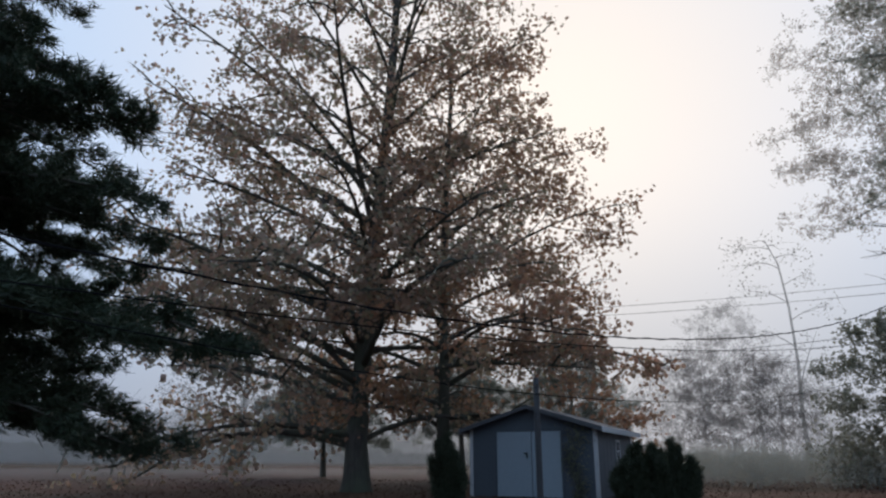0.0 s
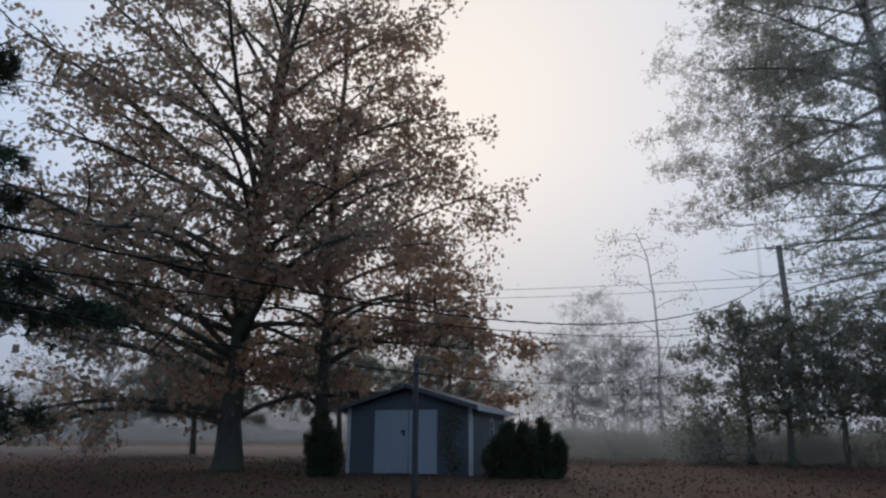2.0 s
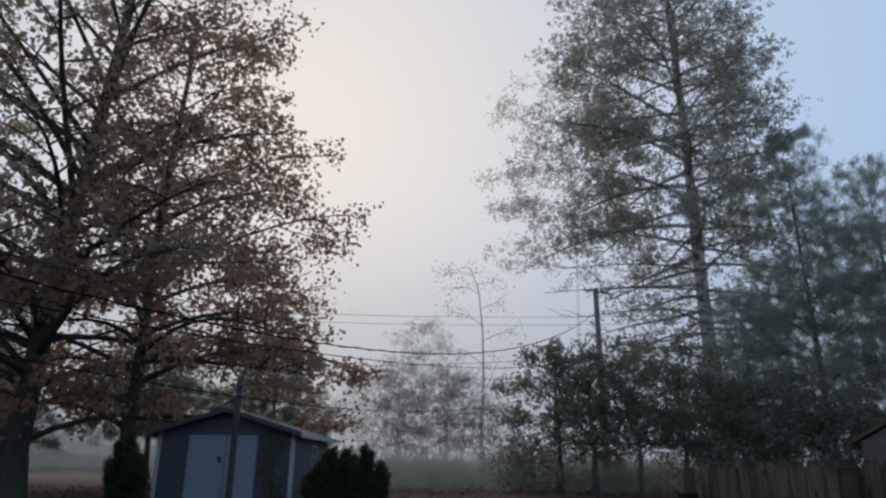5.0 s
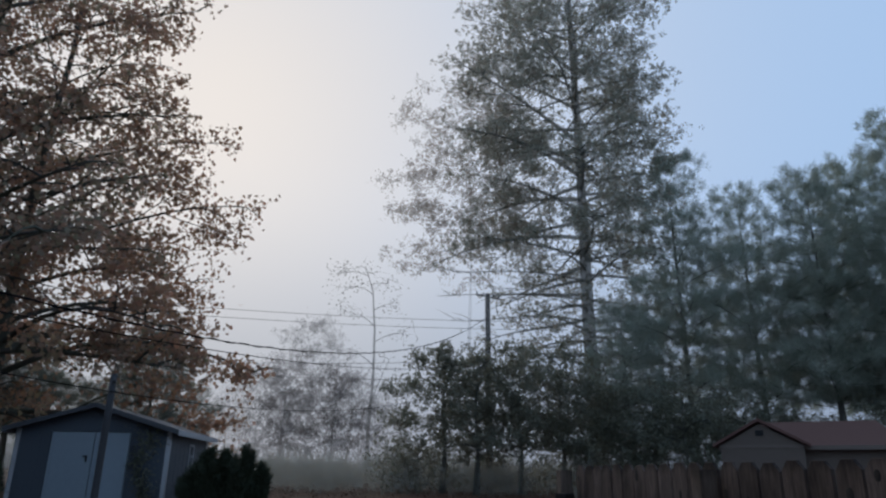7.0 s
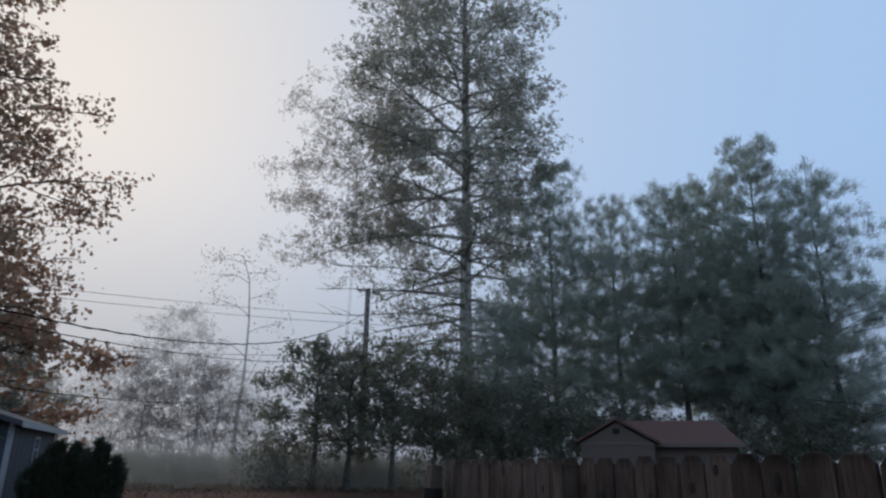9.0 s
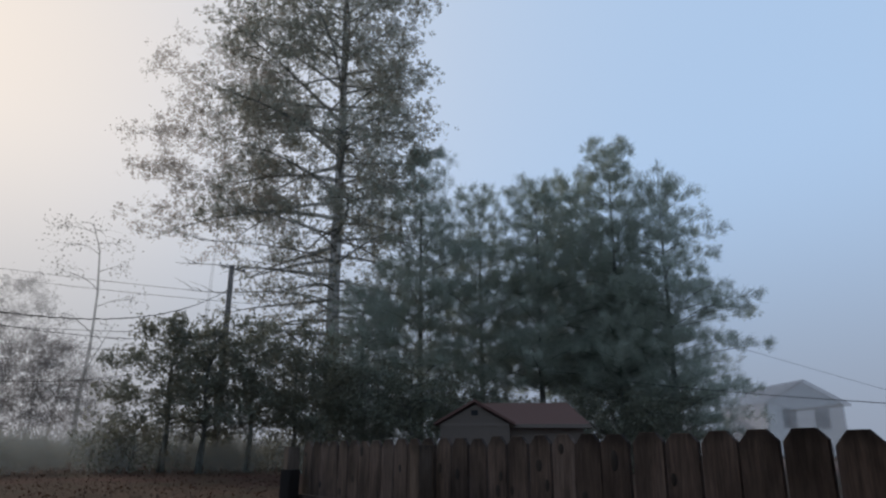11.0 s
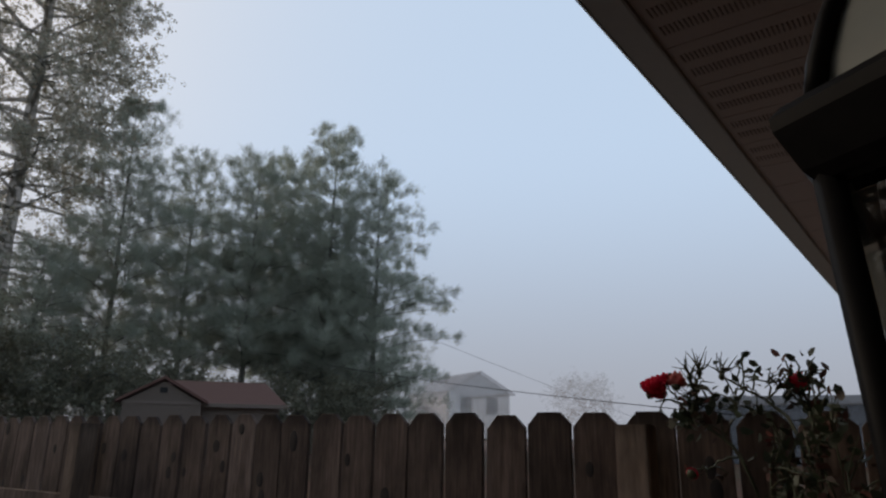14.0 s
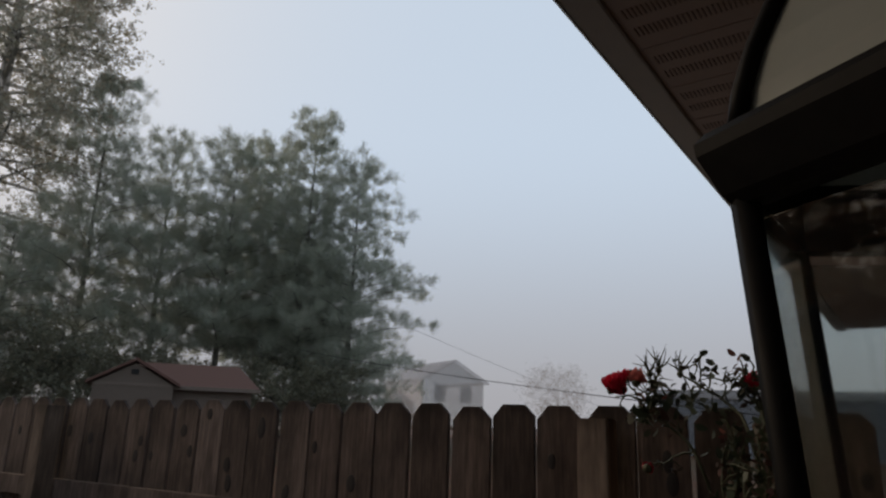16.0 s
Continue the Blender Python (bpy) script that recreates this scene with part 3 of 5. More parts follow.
limbs = limb_set(4, 54, 5.2, 24.0, lambda z, az: lerp_table(table, z) * (1.06 if az > 180 else (0.95 if z < 9 else 0.8)), (0.35, 1.0), 0.32, 26)
limbs += [(2.9 / 26, 275, 9.6, 0.34, 0.56), (3.1 / 26, 80, 6.5, 0.55, 0.5), (3.4 / 26, 250, 8.0, 0.4, 0.55), (6.5 / 26, 285, 7.0, 0.95, 0.3), (7.5 / 26, 270, 5.5, 1.5, 0.2), (8.5 / 26, 95, 6.0, 1.2, 0.2)]
limbs += [(6 / 26, 268, 9.2, 0.6, 0.3), (7.5 / 26, 274, 9.0, 0.55, 0.25), (9 / 26, 262, 9.2, 0.5, 0.25), (10.5 / 26, 280, 8.6, 0.5, 0.3), (12.5 / 26, 266, 8.4, 0.6, 0.25), (13.5 / 26, 276, 9.0, 0.7, 0.2), (15 / 26, 262, 8.6, 0.6, 0.2), (14 / 26, 95, 6.8, 0.7, 0.2), (11 / 26, 100, 6.8, 0.7, 0.2)]
broadleaf("oak_tree", b, trunk, 0.47, limbs, OAK_LEAF, OAK_BARK, "tall broad tree with thinning brown and olive autumn leaves", 11, 0.172, 20, area=700, twig_every=0.42, spread=0.27, gap=0.2, jitter=0.09)

b = on_ground(0.1, 26.5)
trunk = [(0, 0, 0), (0, 0, 2), (0.05, 0, 5), (0.0, 0.1, 8), (0.1, 0, 12), (0.3, 0, 16), (0.3, 0, 19)]
table = [(2, 8.0), (5, 9.0), (7.5, 8.8), (10, 7.7), (12.5, 6.2), (15, 4.4), (19, 1.7)]
limbs = limb_set(9, 40, 3.4, 17.5, lambda z, az: lerp_table(table, z) * (1.0 if az < 180 else 0.8), (0.3, 0.8), 0.5, 19)
broadleaf("oak_tree", b, trunk, 0.29, limbs, OAK2_LEAF, OAK_BARK, "slimmer tree with rust brown leaves behind the shed", 12, 0.165, 20, area=390, twig_every=0.42, spread=0.27, gap=0.2, jitter=0.09)

# the dark pine close by, of which only the branch ends come into view
b = on_ground(-43, 13.0)
def near_pine(share, az):
    reach = lerp_table([(0.12, 5.0), (0.22, 5.3), (0.31, 4.4), (0.40, 4.6), (0.48, 3.0), (0.55, 2.4), (0.7, 2.0), (1.0, 0.4)], share)
    return reach * min(1.0, 0.72 + 0.34 * math.cos(radians(az - 47)))
conifer("pine_tree", b, 17, 0.34, near_pine, NEAR_NEEDLE, OAK_BARK, "dark green pine with layered feathery boughs", 3, whorls=10, per_whorl=24, first=0.11, tuft=0.2, width=0.026, blades=18, tufts_per_m=30, rise=0.2, droop=0.3)

# the tall pine beyond the fence: full bunches above, thin level boughs below
b = on_ground(45.9, 36.0)
WIDE = [(4, 3.0), (9, 4.5), (12, 6.4), (14, 7.4), (17, 8.4), (22, 8.3), (25, 6.8), (28, 6.2), (30.5, 5.0), (34, 1.5)]
SLIM = [(4, 4.5), (12, 5.5), (17, 4.8), (19, 5.2), (22, 5.6), (25, 5.2), (28, 5.0), (30.5, 4.2), (34, 1.5)]


def tall_reach(z, az):
    k = 0.5 + 0.5 * math.cos(radians(az - 316))
    return lerp_table(WIDE, z) * k + lerp_table(SLIM, z) * (1 - k)


trunk = [(0, 0, 0), (0.05, 0, 4), (0.0, 0.1, 9), (-0.1, 0, 15), (-0.15, 0, 21), (-0.2, 0.1, 27), (-0.1, 0, 34)]
limbs = [(*row, 1.0) for row in limb_set(15, 74, 14.0, 32.5, tall_reach, (0.12, 0.45), 0.22, 34)]
limbs += [(*row, 0.3) for row in limb_set(16, 34, 5.5, 14.5, tall_reach, (0.02, 0.1), 0.12, 34)]
tall = broadleaf("pine_tree", b, trunk, 0.5, limbs, TALL_LEAF, MIST_BARK, "very tall ragged pine with bare lower branches, in mist", 5, 0.115, 15, area=1250, twig_every=0.4, spread=0.36, gap=0.25, branch_every=0.8, branch_len=0.3, twig_bark=MIST_TWIG, jitter=0.06)

rng_ = np.random.default_rng(77)
for z, az, ln, rise, droop in ((9.6, 312, 8.2, 0.10, 0.05), (8.4, 306, 7.4, 0.02, 0.0), (7.4, 318, 6.2, -0.02, 0.12), (10.6, 300, 7.0, 0.14, 0.1), (6.6, 310, 5.2, -0.05, 0.1), (9.0, 140, 5.5, 0.05, 0.1), (7.8, 150, 5.0, 0.0, 0.1)):
    pts_ = bent((0.0, 0.0, z), way(az), ln, rise, droop, rng_, 9, 0.06)
    lm_ = Soup()
    lm_.tube(pts_, [0.06 * (1 - 0.09 * i) for i in range(10)], 6)
    for k in range(9):
        q_, d_ = along(pts_, rng_.uniform(0.3, 1.0))
        e_ = q_ + (Matrix.Rotation(radians(rng_.uniform(-60, 60)), 3, "Z") @ d_ + Vector((0, 0, rng_.uniform(-0.2, 0.5)))) * rng_.uniform(0.5, 1.5)
        lm_.tube([q_, q_.lerp(e_, 0.5) + Vector((0, 0, 0.06)), e_], [0.022, 0.015, 0.006], 4, False)
    hang("limb", lm_.mesh("limb", MIST_BARK), tall, "bare broken bough")

# a leafy neighbour grown into the tall pine's side
b = on_ground(35.5, 39)
trunk = [(0, 0, 0), (0.1, 0, 6), (0.3, 0, 12), (0.2, 0, 18), (0.3, 0, 25)]
table = [(11, 3.0), (14, 5.0), (18, 5.2), (22, 4.0), (26, 1.5)]
limbs = limb_set(44, 34, 12.5, 24.5, lambda z, az: lerp_table(table, z), (0.3, 0.7), 0.35, 25)
broadleaf("tree", b, trunk, 0.16, limbs, SIDE_LEAF, HAZED_BARK, "slender tree with hazed brown leaves beside the tall pine", 45, 0.11, 14, area=190, gap=0.3, jitter=0.08)

# the close row of pines
def pine_shape(r):
    return lambda share, az: r * (lerp_table([(0.0, 0.6), (0.2, 1.0), (0.55, 0.9), (0.8, 0.62), (0.9, 0.42), (0.96, 0.34), (1.0, 0.2)], share)) * (0.85 + 0.25 * math.sin(share * 40 + az))
for az, d, h, r, first, seed in ((58.5, 36, 14.0, 4.2, 0.12, 21), (63.5, 35, 14.2, 4.0, 0.26, 22), (69.9, 34, 15.9, 3.4, 0.2, 23), (73.9, 34, 13.5, 4.0, 0.08, 24), (66.5, 37, 15.0, 4.2, 0.22, 25), (53.2, 35, 16.0, 3.9, 0.1, 26), (48.5, 33, 8.0, 2.8, 0.08, 27), (70.5, 36, 9.5, 4.4, 0.1, 28)):
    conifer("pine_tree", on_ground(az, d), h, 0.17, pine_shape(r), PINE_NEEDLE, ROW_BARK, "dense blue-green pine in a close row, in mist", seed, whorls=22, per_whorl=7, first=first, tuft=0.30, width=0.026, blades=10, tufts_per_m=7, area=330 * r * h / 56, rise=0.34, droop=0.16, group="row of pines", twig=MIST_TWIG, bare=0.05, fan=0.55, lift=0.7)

# the small trees below the utility pole
for az, d, h, r, seed in ((33.6, 30, 5.6, 1.9, 31), (36.3, 29, 5.2, 2.0, 32), (39.8, 30, 5.2, 2.2, 33), (43.2, 31, 5.6, 2.4, 34)):
    trunk = [(0, 0, 0), (0.1, 0, h * 0.3), (0, 0.1, h * 0.6), (0.1, 0, h)]
    limbs = limb_set(seed, 22, h * 0.36, h * 0.97, lambda z, a, r=r, h=h: r * (1.15 - 0.55 * z / h), (0.3, 0.8), 0.35, h)
    broadleaf("small_tree", on_ground(az, d), trunk, 0.13, limbs, BRUSH_LEAF, ROW_BARK, "low dense green tree with a bare stem", seed, 0.12, 16, area=62, group="brush below the pole", gap=0.25, spread=0.22, jitter=0.06)

# undergrowth below the pines
for az, d, h, r, seed in ((31.5, 31.5, 1.7, 1.6, 30), (45.0, 31.5, 4.2, 2.4, 35), (48.8, 32, 4.4, 2.4, 36), (52.6, 31, 3.8, 2.4, 37), (57.0, 33, 3.4, 2.4, 38), (60.6, 35, 3.0, 2.2, 46), (64.4, 36, 2.7, 2.2, 47), (68.5, 32, 3.2, 2.3, 39), (71.8, 32, 3.0, 2.0, 40)):
    trunk = [(0, 0, 0), (0.1, 0, h * 0.3), (0, 0.1, h * 0.6), (0.1, 0, h)]
    limbs = limb_set(seed, 18, h * 0.08, h * 0.95, lambda z, a, r=r, h=h: r * (1.1 - 0.4 * z / h), (0.2, 0.5), 0.3, h)
    broadleaf("small_tree", on_ground(az, d), trunk, 0.08, limbs, BRUSH_LEAF, ROW_BARK, "dusky low undergrowth beneath the pines", seed, 0.11, 14, area=52 * h / 3.3, group="undergrowth below the pines", jitter=0.08)

# thin nearly bare tree
b = on_ground(27.5, 42)
trunk = [(0, 0, 0), (-0.05, 0, 3), (0.15, 0, 6), (0.1, 0, 9), (-0.15, 0, 11.5), (-0.75, 0, 13)]
limbs = [(0.3, 80, 1.6, 2.2, 0.2), (0.45, 280, 1.6, 0.9, 0.3), (0.55, 90, 1.8, 0.8, 0.4), (0.62, 270, 2.2, 0.6, 0.3), (0.7, 100, 1.7, 0.7, 0.3), (0.78, 260, 2.4, 0.4, 0.4), (0.85, 80, 1.6, 0.5, 0.4), (0.92, 290, 1.8, 0.5, 0.5), (0.97, 240, 1.5, 0.3, 0.6), (0.95, 60, 1.2, 0.4, 0.5)]
broadleaf("young_tree", b, trunk, 0.13, limbs, MID_LEAF, FAINT_BARK, "thin leaning tree, nearly bare, with a few leaves", 41, 0.13, 5.0, group="", spread=0.3, branch_every=0.4)

# tree with a stout stem far over the lawn
b = on_ground(-16.2, 45)
trunk = [(0, 0, 0), (0, 0, 1.5), (0.1, 0, 3), (0.3, 0, 5), (0.3, 0, 8)]
limbs = limb_set(6, 16, 2.2, 7.8, lambda z, az: 5.5 - 0.3 * z, (0.7, 1.0), 0.3, 8)
broadleaf("tree", b, trunk, 0.5, limbs, MID_LEAF, FAINT_BARK, "squat spreading tree across the lawn, in mist", 42, 0.10, 14, area=70)

# dark evergreen behind the shed
b = on_ground(10.5, 33)
conifer("spruce_tree", b, 6.2, 0.16, pine_shape(3.2), SPRUCE_NEEDLE, ROW_BARK, "dusky green evergreen behind the shed roof", 51, whorls=14, per_whorl=7, first=0.15, tuft=0.3, width=0.022, blades=8, tufts_per_m=6, area=150, twig=MIST_TWIG)
for az, d, h, r, seed in ((1.5, 36, 6.4, 4.8, 52), (-9.5, 37, 5.6, 4.2, 53)):
    conifer("spruce_tree", on_ground(az, d), h, 0.16, pine_shape(r), SPRUCE_NEEDLE, ROW_BARK, "low spreading evergreen beyond the lawn trees", seed, whorls=12, per_whorl=7, first=0.32, tuft=0.3, width=0.022, blades=8, tufts_per_m=6, area=190, twig=MIST_TWIG)

# faint trees; the mist over them is leaf and bark transparency
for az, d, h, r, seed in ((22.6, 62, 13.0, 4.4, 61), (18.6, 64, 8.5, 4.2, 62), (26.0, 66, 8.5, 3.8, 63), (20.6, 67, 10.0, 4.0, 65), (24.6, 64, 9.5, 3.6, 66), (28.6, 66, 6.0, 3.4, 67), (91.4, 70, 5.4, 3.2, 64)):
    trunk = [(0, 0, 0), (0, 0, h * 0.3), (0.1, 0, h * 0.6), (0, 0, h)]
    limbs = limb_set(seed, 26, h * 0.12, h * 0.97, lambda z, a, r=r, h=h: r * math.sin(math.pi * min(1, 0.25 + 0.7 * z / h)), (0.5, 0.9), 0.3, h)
    broadleaf("tree", on_ground(az, d), trunk, 0.2, limbs, FAR_LEAF, HAZED_BARK, "pale tree almost lost in the mist", seed, 0.13, 12, area=6.0 * r * h, twig_bark=HAZED_BARK, group="trees in the mist", spread=0.45, gap=0.05)


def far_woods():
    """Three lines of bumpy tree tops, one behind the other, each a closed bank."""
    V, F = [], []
    # see-through rows stacked to imitate haze, paler towards the tops
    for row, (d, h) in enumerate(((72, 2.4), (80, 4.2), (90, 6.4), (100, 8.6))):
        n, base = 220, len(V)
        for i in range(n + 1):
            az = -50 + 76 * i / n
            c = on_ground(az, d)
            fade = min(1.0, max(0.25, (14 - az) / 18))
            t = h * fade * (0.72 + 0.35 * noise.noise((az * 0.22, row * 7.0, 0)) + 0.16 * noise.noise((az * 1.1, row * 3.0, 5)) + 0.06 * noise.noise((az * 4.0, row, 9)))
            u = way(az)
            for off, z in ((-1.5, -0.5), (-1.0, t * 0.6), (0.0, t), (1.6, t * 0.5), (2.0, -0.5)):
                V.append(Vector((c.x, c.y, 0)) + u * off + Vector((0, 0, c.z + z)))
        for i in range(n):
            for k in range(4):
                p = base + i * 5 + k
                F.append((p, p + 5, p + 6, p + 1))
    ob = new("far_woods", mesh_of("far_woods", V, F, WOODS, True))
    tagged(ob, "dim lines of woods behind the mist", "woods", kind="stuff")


far_woods()

# ---------------------------------------------------------------- shrubs


def shrub(base, spires, seed, label, group=""):
    """An upright juniper: several pointed spires of short needles round one foot."""
    rng = np.random.default_rng(seed)
    top = thing("juniper_shrub", base, label, "shrub", group)
    st, P, D = Soup(), [], []
    for dx, dy, h, r in spires:
        st.tube([(dx * 0.3, dy * 0.3, -0.05), (dx * 0.8, dy * 0.8, h * 0.5), (dx, dy, h)], [0.04, 0.025, 0.006], 5)
        m = int(1500 * h * r) + 120
        z = rng.uniform(0.0, 1.0, m)
        rad = r * (1.02 - z) ** 0.75 * np.sqrt(rng.uniform(0.25, 1.0, m)) * (1 + 0.22 * np.sin(z * 17 + dx * 5))
        a = rng.uniform(0, 2 * math.pi, m)
        P.append(np.stack([dx * (0.6 + 0.4 * z) + rad * np.cos(a), dy * (0.6 + 0.4 * z) + rad * np.sin(a), z * h + 0.03], 1))
        D.append(np.stack([np.cos(a) * 0.6, np.sin(a) * 0.6, np.full(m, 0.9)], 1))
    hang("stemwork", st.mesh("stemwork", OAK_BARK), top, kind="stuff")
    hang("foliage", needles("foliage", np.concatenate(P), np.concatenate(D), rng, 0.19, 0.02, 6, SHRUB_LEAF, 0.75), top, kind="stuff")


def spires(seed, n, w, h):
    """A ragged clump: n slim spires of uneven height."""
    r = random.Random(seed)
    out = [(0, 0, h * 0.5, w * 0.5)]
    lean = r.uniform(-0.3, 0.3)
    for i in range(3 * n):
        x = r.uniform(-w, w)
        out.append((x, r.uniform(-0.3, 0.3), h * r.uniform(0.62, 1.0) * (1 - 0.62 * abs(x / w - lean) / (1 + abs(lean))), r.uniform(0.05, 0.11)))
    return out


shrub(on_ground(0.6, 21.3), spires(1, 7, 0.55, 2.1), 81, "dark upright juniper beside the shed's corner")
shrub(on_ground(15.4, 20.6), spires(2, 8, 0.75, 1.75), 82, "dark ragged juniper against the shed's side wall")
shrub(on_ground(18.3, 20.8), spires(3, 8, 0.62, 2.0), 83, "dark twin-topped juniper beside the shed")


def weeds():
    rng = np.random.default_rng(91)
    P, D = [], []
    for i in range(260):
        az, d = rng.uniform(16, 46), rng.uniform(29, 42)
        c = np.array(on_ground(az, d))
        h = rng.uniform(0.5, 1.5)
        m = 26
        q = rng.normal(size=(m, 3)) * np.array((0.5, 0.5, 0.0))
        q[:, 2] = rng.uniform(0, h, m)
        P.append(c + q)
        D.append(np.tile((0, 0, 1.0), (m, 1)))
    ob = new("weeds", needles("weeds", np.concatenate(P), np.concatenate(D), rng, 0.6, 0.06, 4, WEED, 0.5))
    tagged(ob, "tall dull weeds along the lawn's misty edge", "weeds", kind="stuff")
    az, d = rng.uniform(-34, 44, 9000), 10 + 24 * rng.uniform(0, 1, 9000) ** 0.8
    x, y = d * np.sin(np.radians(az)), d * np.cos(np.radians(az))
    z = np.array([ground_z(a, b) for a, b in zip(x, y)]) + 0.03
    ob = new("fallen_leaves", leaves("fallen_leaves", np.stack([x, y, z], 1), rng, 0.065, LITTER))
    tagged(ob, "brown leaves scattered over the lawn", "leaves", kind="stuff")


weeds()

# ---------------------------------------------------------------- the shed


def shed():
    c = Vector((2.84, 22.45, 0))
    c.z = ground_z(c.x, c.y) - 0.02
    top = thing("garden_shed", c, "slate blue wooden shed with pale double doors and low gable", "shed", rz=radians(-27))
    w, dp, h, pk = 2.11, 4.94, 2.12, 2.74
    # front gable wall with the doorway cut out of it
    bm = bmesh.new()
    prism(bm, [(-w, 0), (-1.17, 0), (-1.17, 2.03), (1.0, 2.03), (1.0, 0), (w, 0), (w, h), (0, pk), (-w, h)], 0.0, 0.10)
    part("front_wall", bm, BLUE_SIDING, top)
    bm = bmesh.new()
    prism(bm, [(-w, 0), (w, 0), (w, h), (0, pk), (-w, h)], dp - 0.1, dp)
    part("back_wall", bm, BLUE_SIDING, top)
    part("side_wall", bm_box((-w, 0.10, 0), (-w + 0.1, dp - 0.1, h)), BLUE_SIDING, top)
    # the side wall with its small window's hole
    bm = bmesh.new()
    y0, y1, z0, z1 = 2.55, 2.95, 1.15, 1.75
    box(bm, (w - 0.1, 0.10, 0), (w, y0, h))
    box(bm, (w - 0.1, y1, 0), (w, dp - 0.1, h))
    box(bm, (w - 0.1, y0, 0), (w, y1, z0))
    box(bm, (w - 0.1, y0, z1), (w, y1, h))
    part("side_wall", bm, BLUE_SIDING, top)
    # grooves of the board siding stand as thin battens
    for i in range(9):
        x = -w + 0.16 + i * (2 * w - 0.3) / 8
        if -1.25 < x < 1.1:
            lo = 2.10
        else:
            lo = 0.05
        hi = h + (pk - h) * (1 - abs(x) / w) - 0.06
        part("batten", bm_box((x - 0.008, -0.006, lo), (x + 0.008, 0.004, hi)), BLUE_SIDING, top)
    for i in range(10):
        y = 0.35 + i * 0.47
        if y0 - 0.12 < y < y1 + 0.12:
            continue
        part("batten", bm_box((w - 0.004, y - 0.008, 0.05), (w + 0.006, y + 0.008, h - 0.02)), BLUE_SIDING, top)
    win = part("window", bm_box((w - 0.06, y0, z0), (w - 0.05, y1, z1)), DARK_GLASS, top, "small dark window with a white frame")
    for lo, hi in (((w - 0.05, y0 - 0.07, z0 - 0.07), (w + 0.03, y0, z1 + 0.07)), ((w - 0.05, y1, z0 - 0.07), (w + 0.03, y1 + 0.07, z1 + 0.07)),
                   ((w - 0.05, y0, z0 - 0.07), (w + 0.03, y1, z0)), ((w - 0.05, y0, z1), (w + 0.03, y1, z1 + 0.07)), ((w - 0.045, y0, 1.43), (w + 0.02, y1, 1.47))):
        part("window_frame", bm_box(lo, hi, 0.006), WHITE_TRIM, win)
    # double doors
    for i, (x0, x1) in enumerate(((-1.16, 0.02), (0.035, 0.99))):
        d = part("door", bm_box((x0, -0.03, 0.04), (x1, 0.03, 2.02), 0.008), PALE_DOOR, top, "pale grey-blue flush door")
        for lo, hi in (((x0 + 0.01, -0.045, 1.9), (x1 - 0.01, -0.028, 2.01)), ((x0 + 0.01, -0.045, 0.05), (x1 - 0.01, -0.028, 0.16)),
                       ((x0 + 0.01, -0.045, 0.16), (x0 + 0.09, -0.028, 1.9)), ((x1 - 0.09, -0.045, 0.16), (x1 - 0.01, -0.028, 1.9))):
            part("trim_board", bm_box(lo, hi, 0.004), PALE_DOOR, d)
        if i == 0:
            part("door_handle", box(bm_box((-0.14, -0.09, 1.20), (-0.10, -0.045, 1.38), 0.01), (-0.22, -0.085, 1.33), (-0.10, -0.05, 1.37)), BLACK_HW, d, "black latch handle")
    for lo, hi in (((-1.24, -0.035, 0.02), (-1.175, 0.0, 2.1)), ((1.005, -0.035, 0.02), (1.07, 0.0, 2.1)), ((-1.24, -0.037, 2.04), (1.07, 0.0, 2.11))):
        part("door_casing", bm_box(lo, hi, 0.006), BLUE_SIDING, top)
    for x, y in ((-w, 0), (w, 0), (w, dp)):
        s = -1 if x < 0 else 1
        bm = bmesh.new()
        yy = -1 if y == 0 else 1
        box(bm, (min(x, x + s * 0.025), min(y, y - yy * -0.025) - (0 if yy < 0 else 0.09), 0.0), (max(x, x + s * 0.025), y + (0.09 if yy < 0 else 0.025), h - 0.01))
        box(bm, (min(x + s * 0.02, x - s * 0.09), min(y, y + yy * 0.025), 0.0), (max(x + s * 0.02, x - s * 0.09), max(y, y + yy * 0.025), h - 0.01))
        part("corner_board", bm, WHITE_TRIM, top, "white corner board")
    # two roof slopes with fascia
    ov, ex = 0.28, 0.32
    k = (pk - h) / w
    for s in (-1, 1):
        bm = bmesh.new()
        prism(bm, [(0, pk + 0.03), (s * (w + ov), pk + 0.03 - k * (w + ov)), (s * (w + ov), pk + 0.09 - k * (w + ov)), (0, pk + 0.10)], -ex, dp + ex)
        part("roof_slope", bm, ROOF_GREY, top)
        bm = bmesh.new()
        prism(bm, [(0, pk - 0.03), (s * (w + ov), pk - 0.05 - k * (w + ov)), (s * (w + ov), pk + 0.082 - k * (w + ov)), (0, pk + 0.092)], -ex - 0.025, -ex - 0.002)
        part("barge_board", bm, BARGE, top, "weathered grey barge board")
        part("eave_board", bm_box((s * (w + ov) - 0.0 if s > 0 else s * (w + ov) - 0.022, -ex, pk - 0.07 - k * (w + ov)), (s * (w + ov) + (0.022 if s > 0 else 0.0), dp + ex, pk + 0.085 - k * (w + ov))), WHITE_TRIM, top)
    part("floor_sill", bm_box((-w - 0.01, -0.012, -0.12), (w + 0.01, dp + 0.012, 0.02)), POST_WOOD, top)
    # creeper on the front
    rng = np.random.default_rng(7)
    m = 1100
    z = rng.uniform(0.05, 2.25, m)
    x = 1.45 + 0.12 * np.sin(z * 4) + rng.normal(size=m) * (0.12 + 0.05 * z)
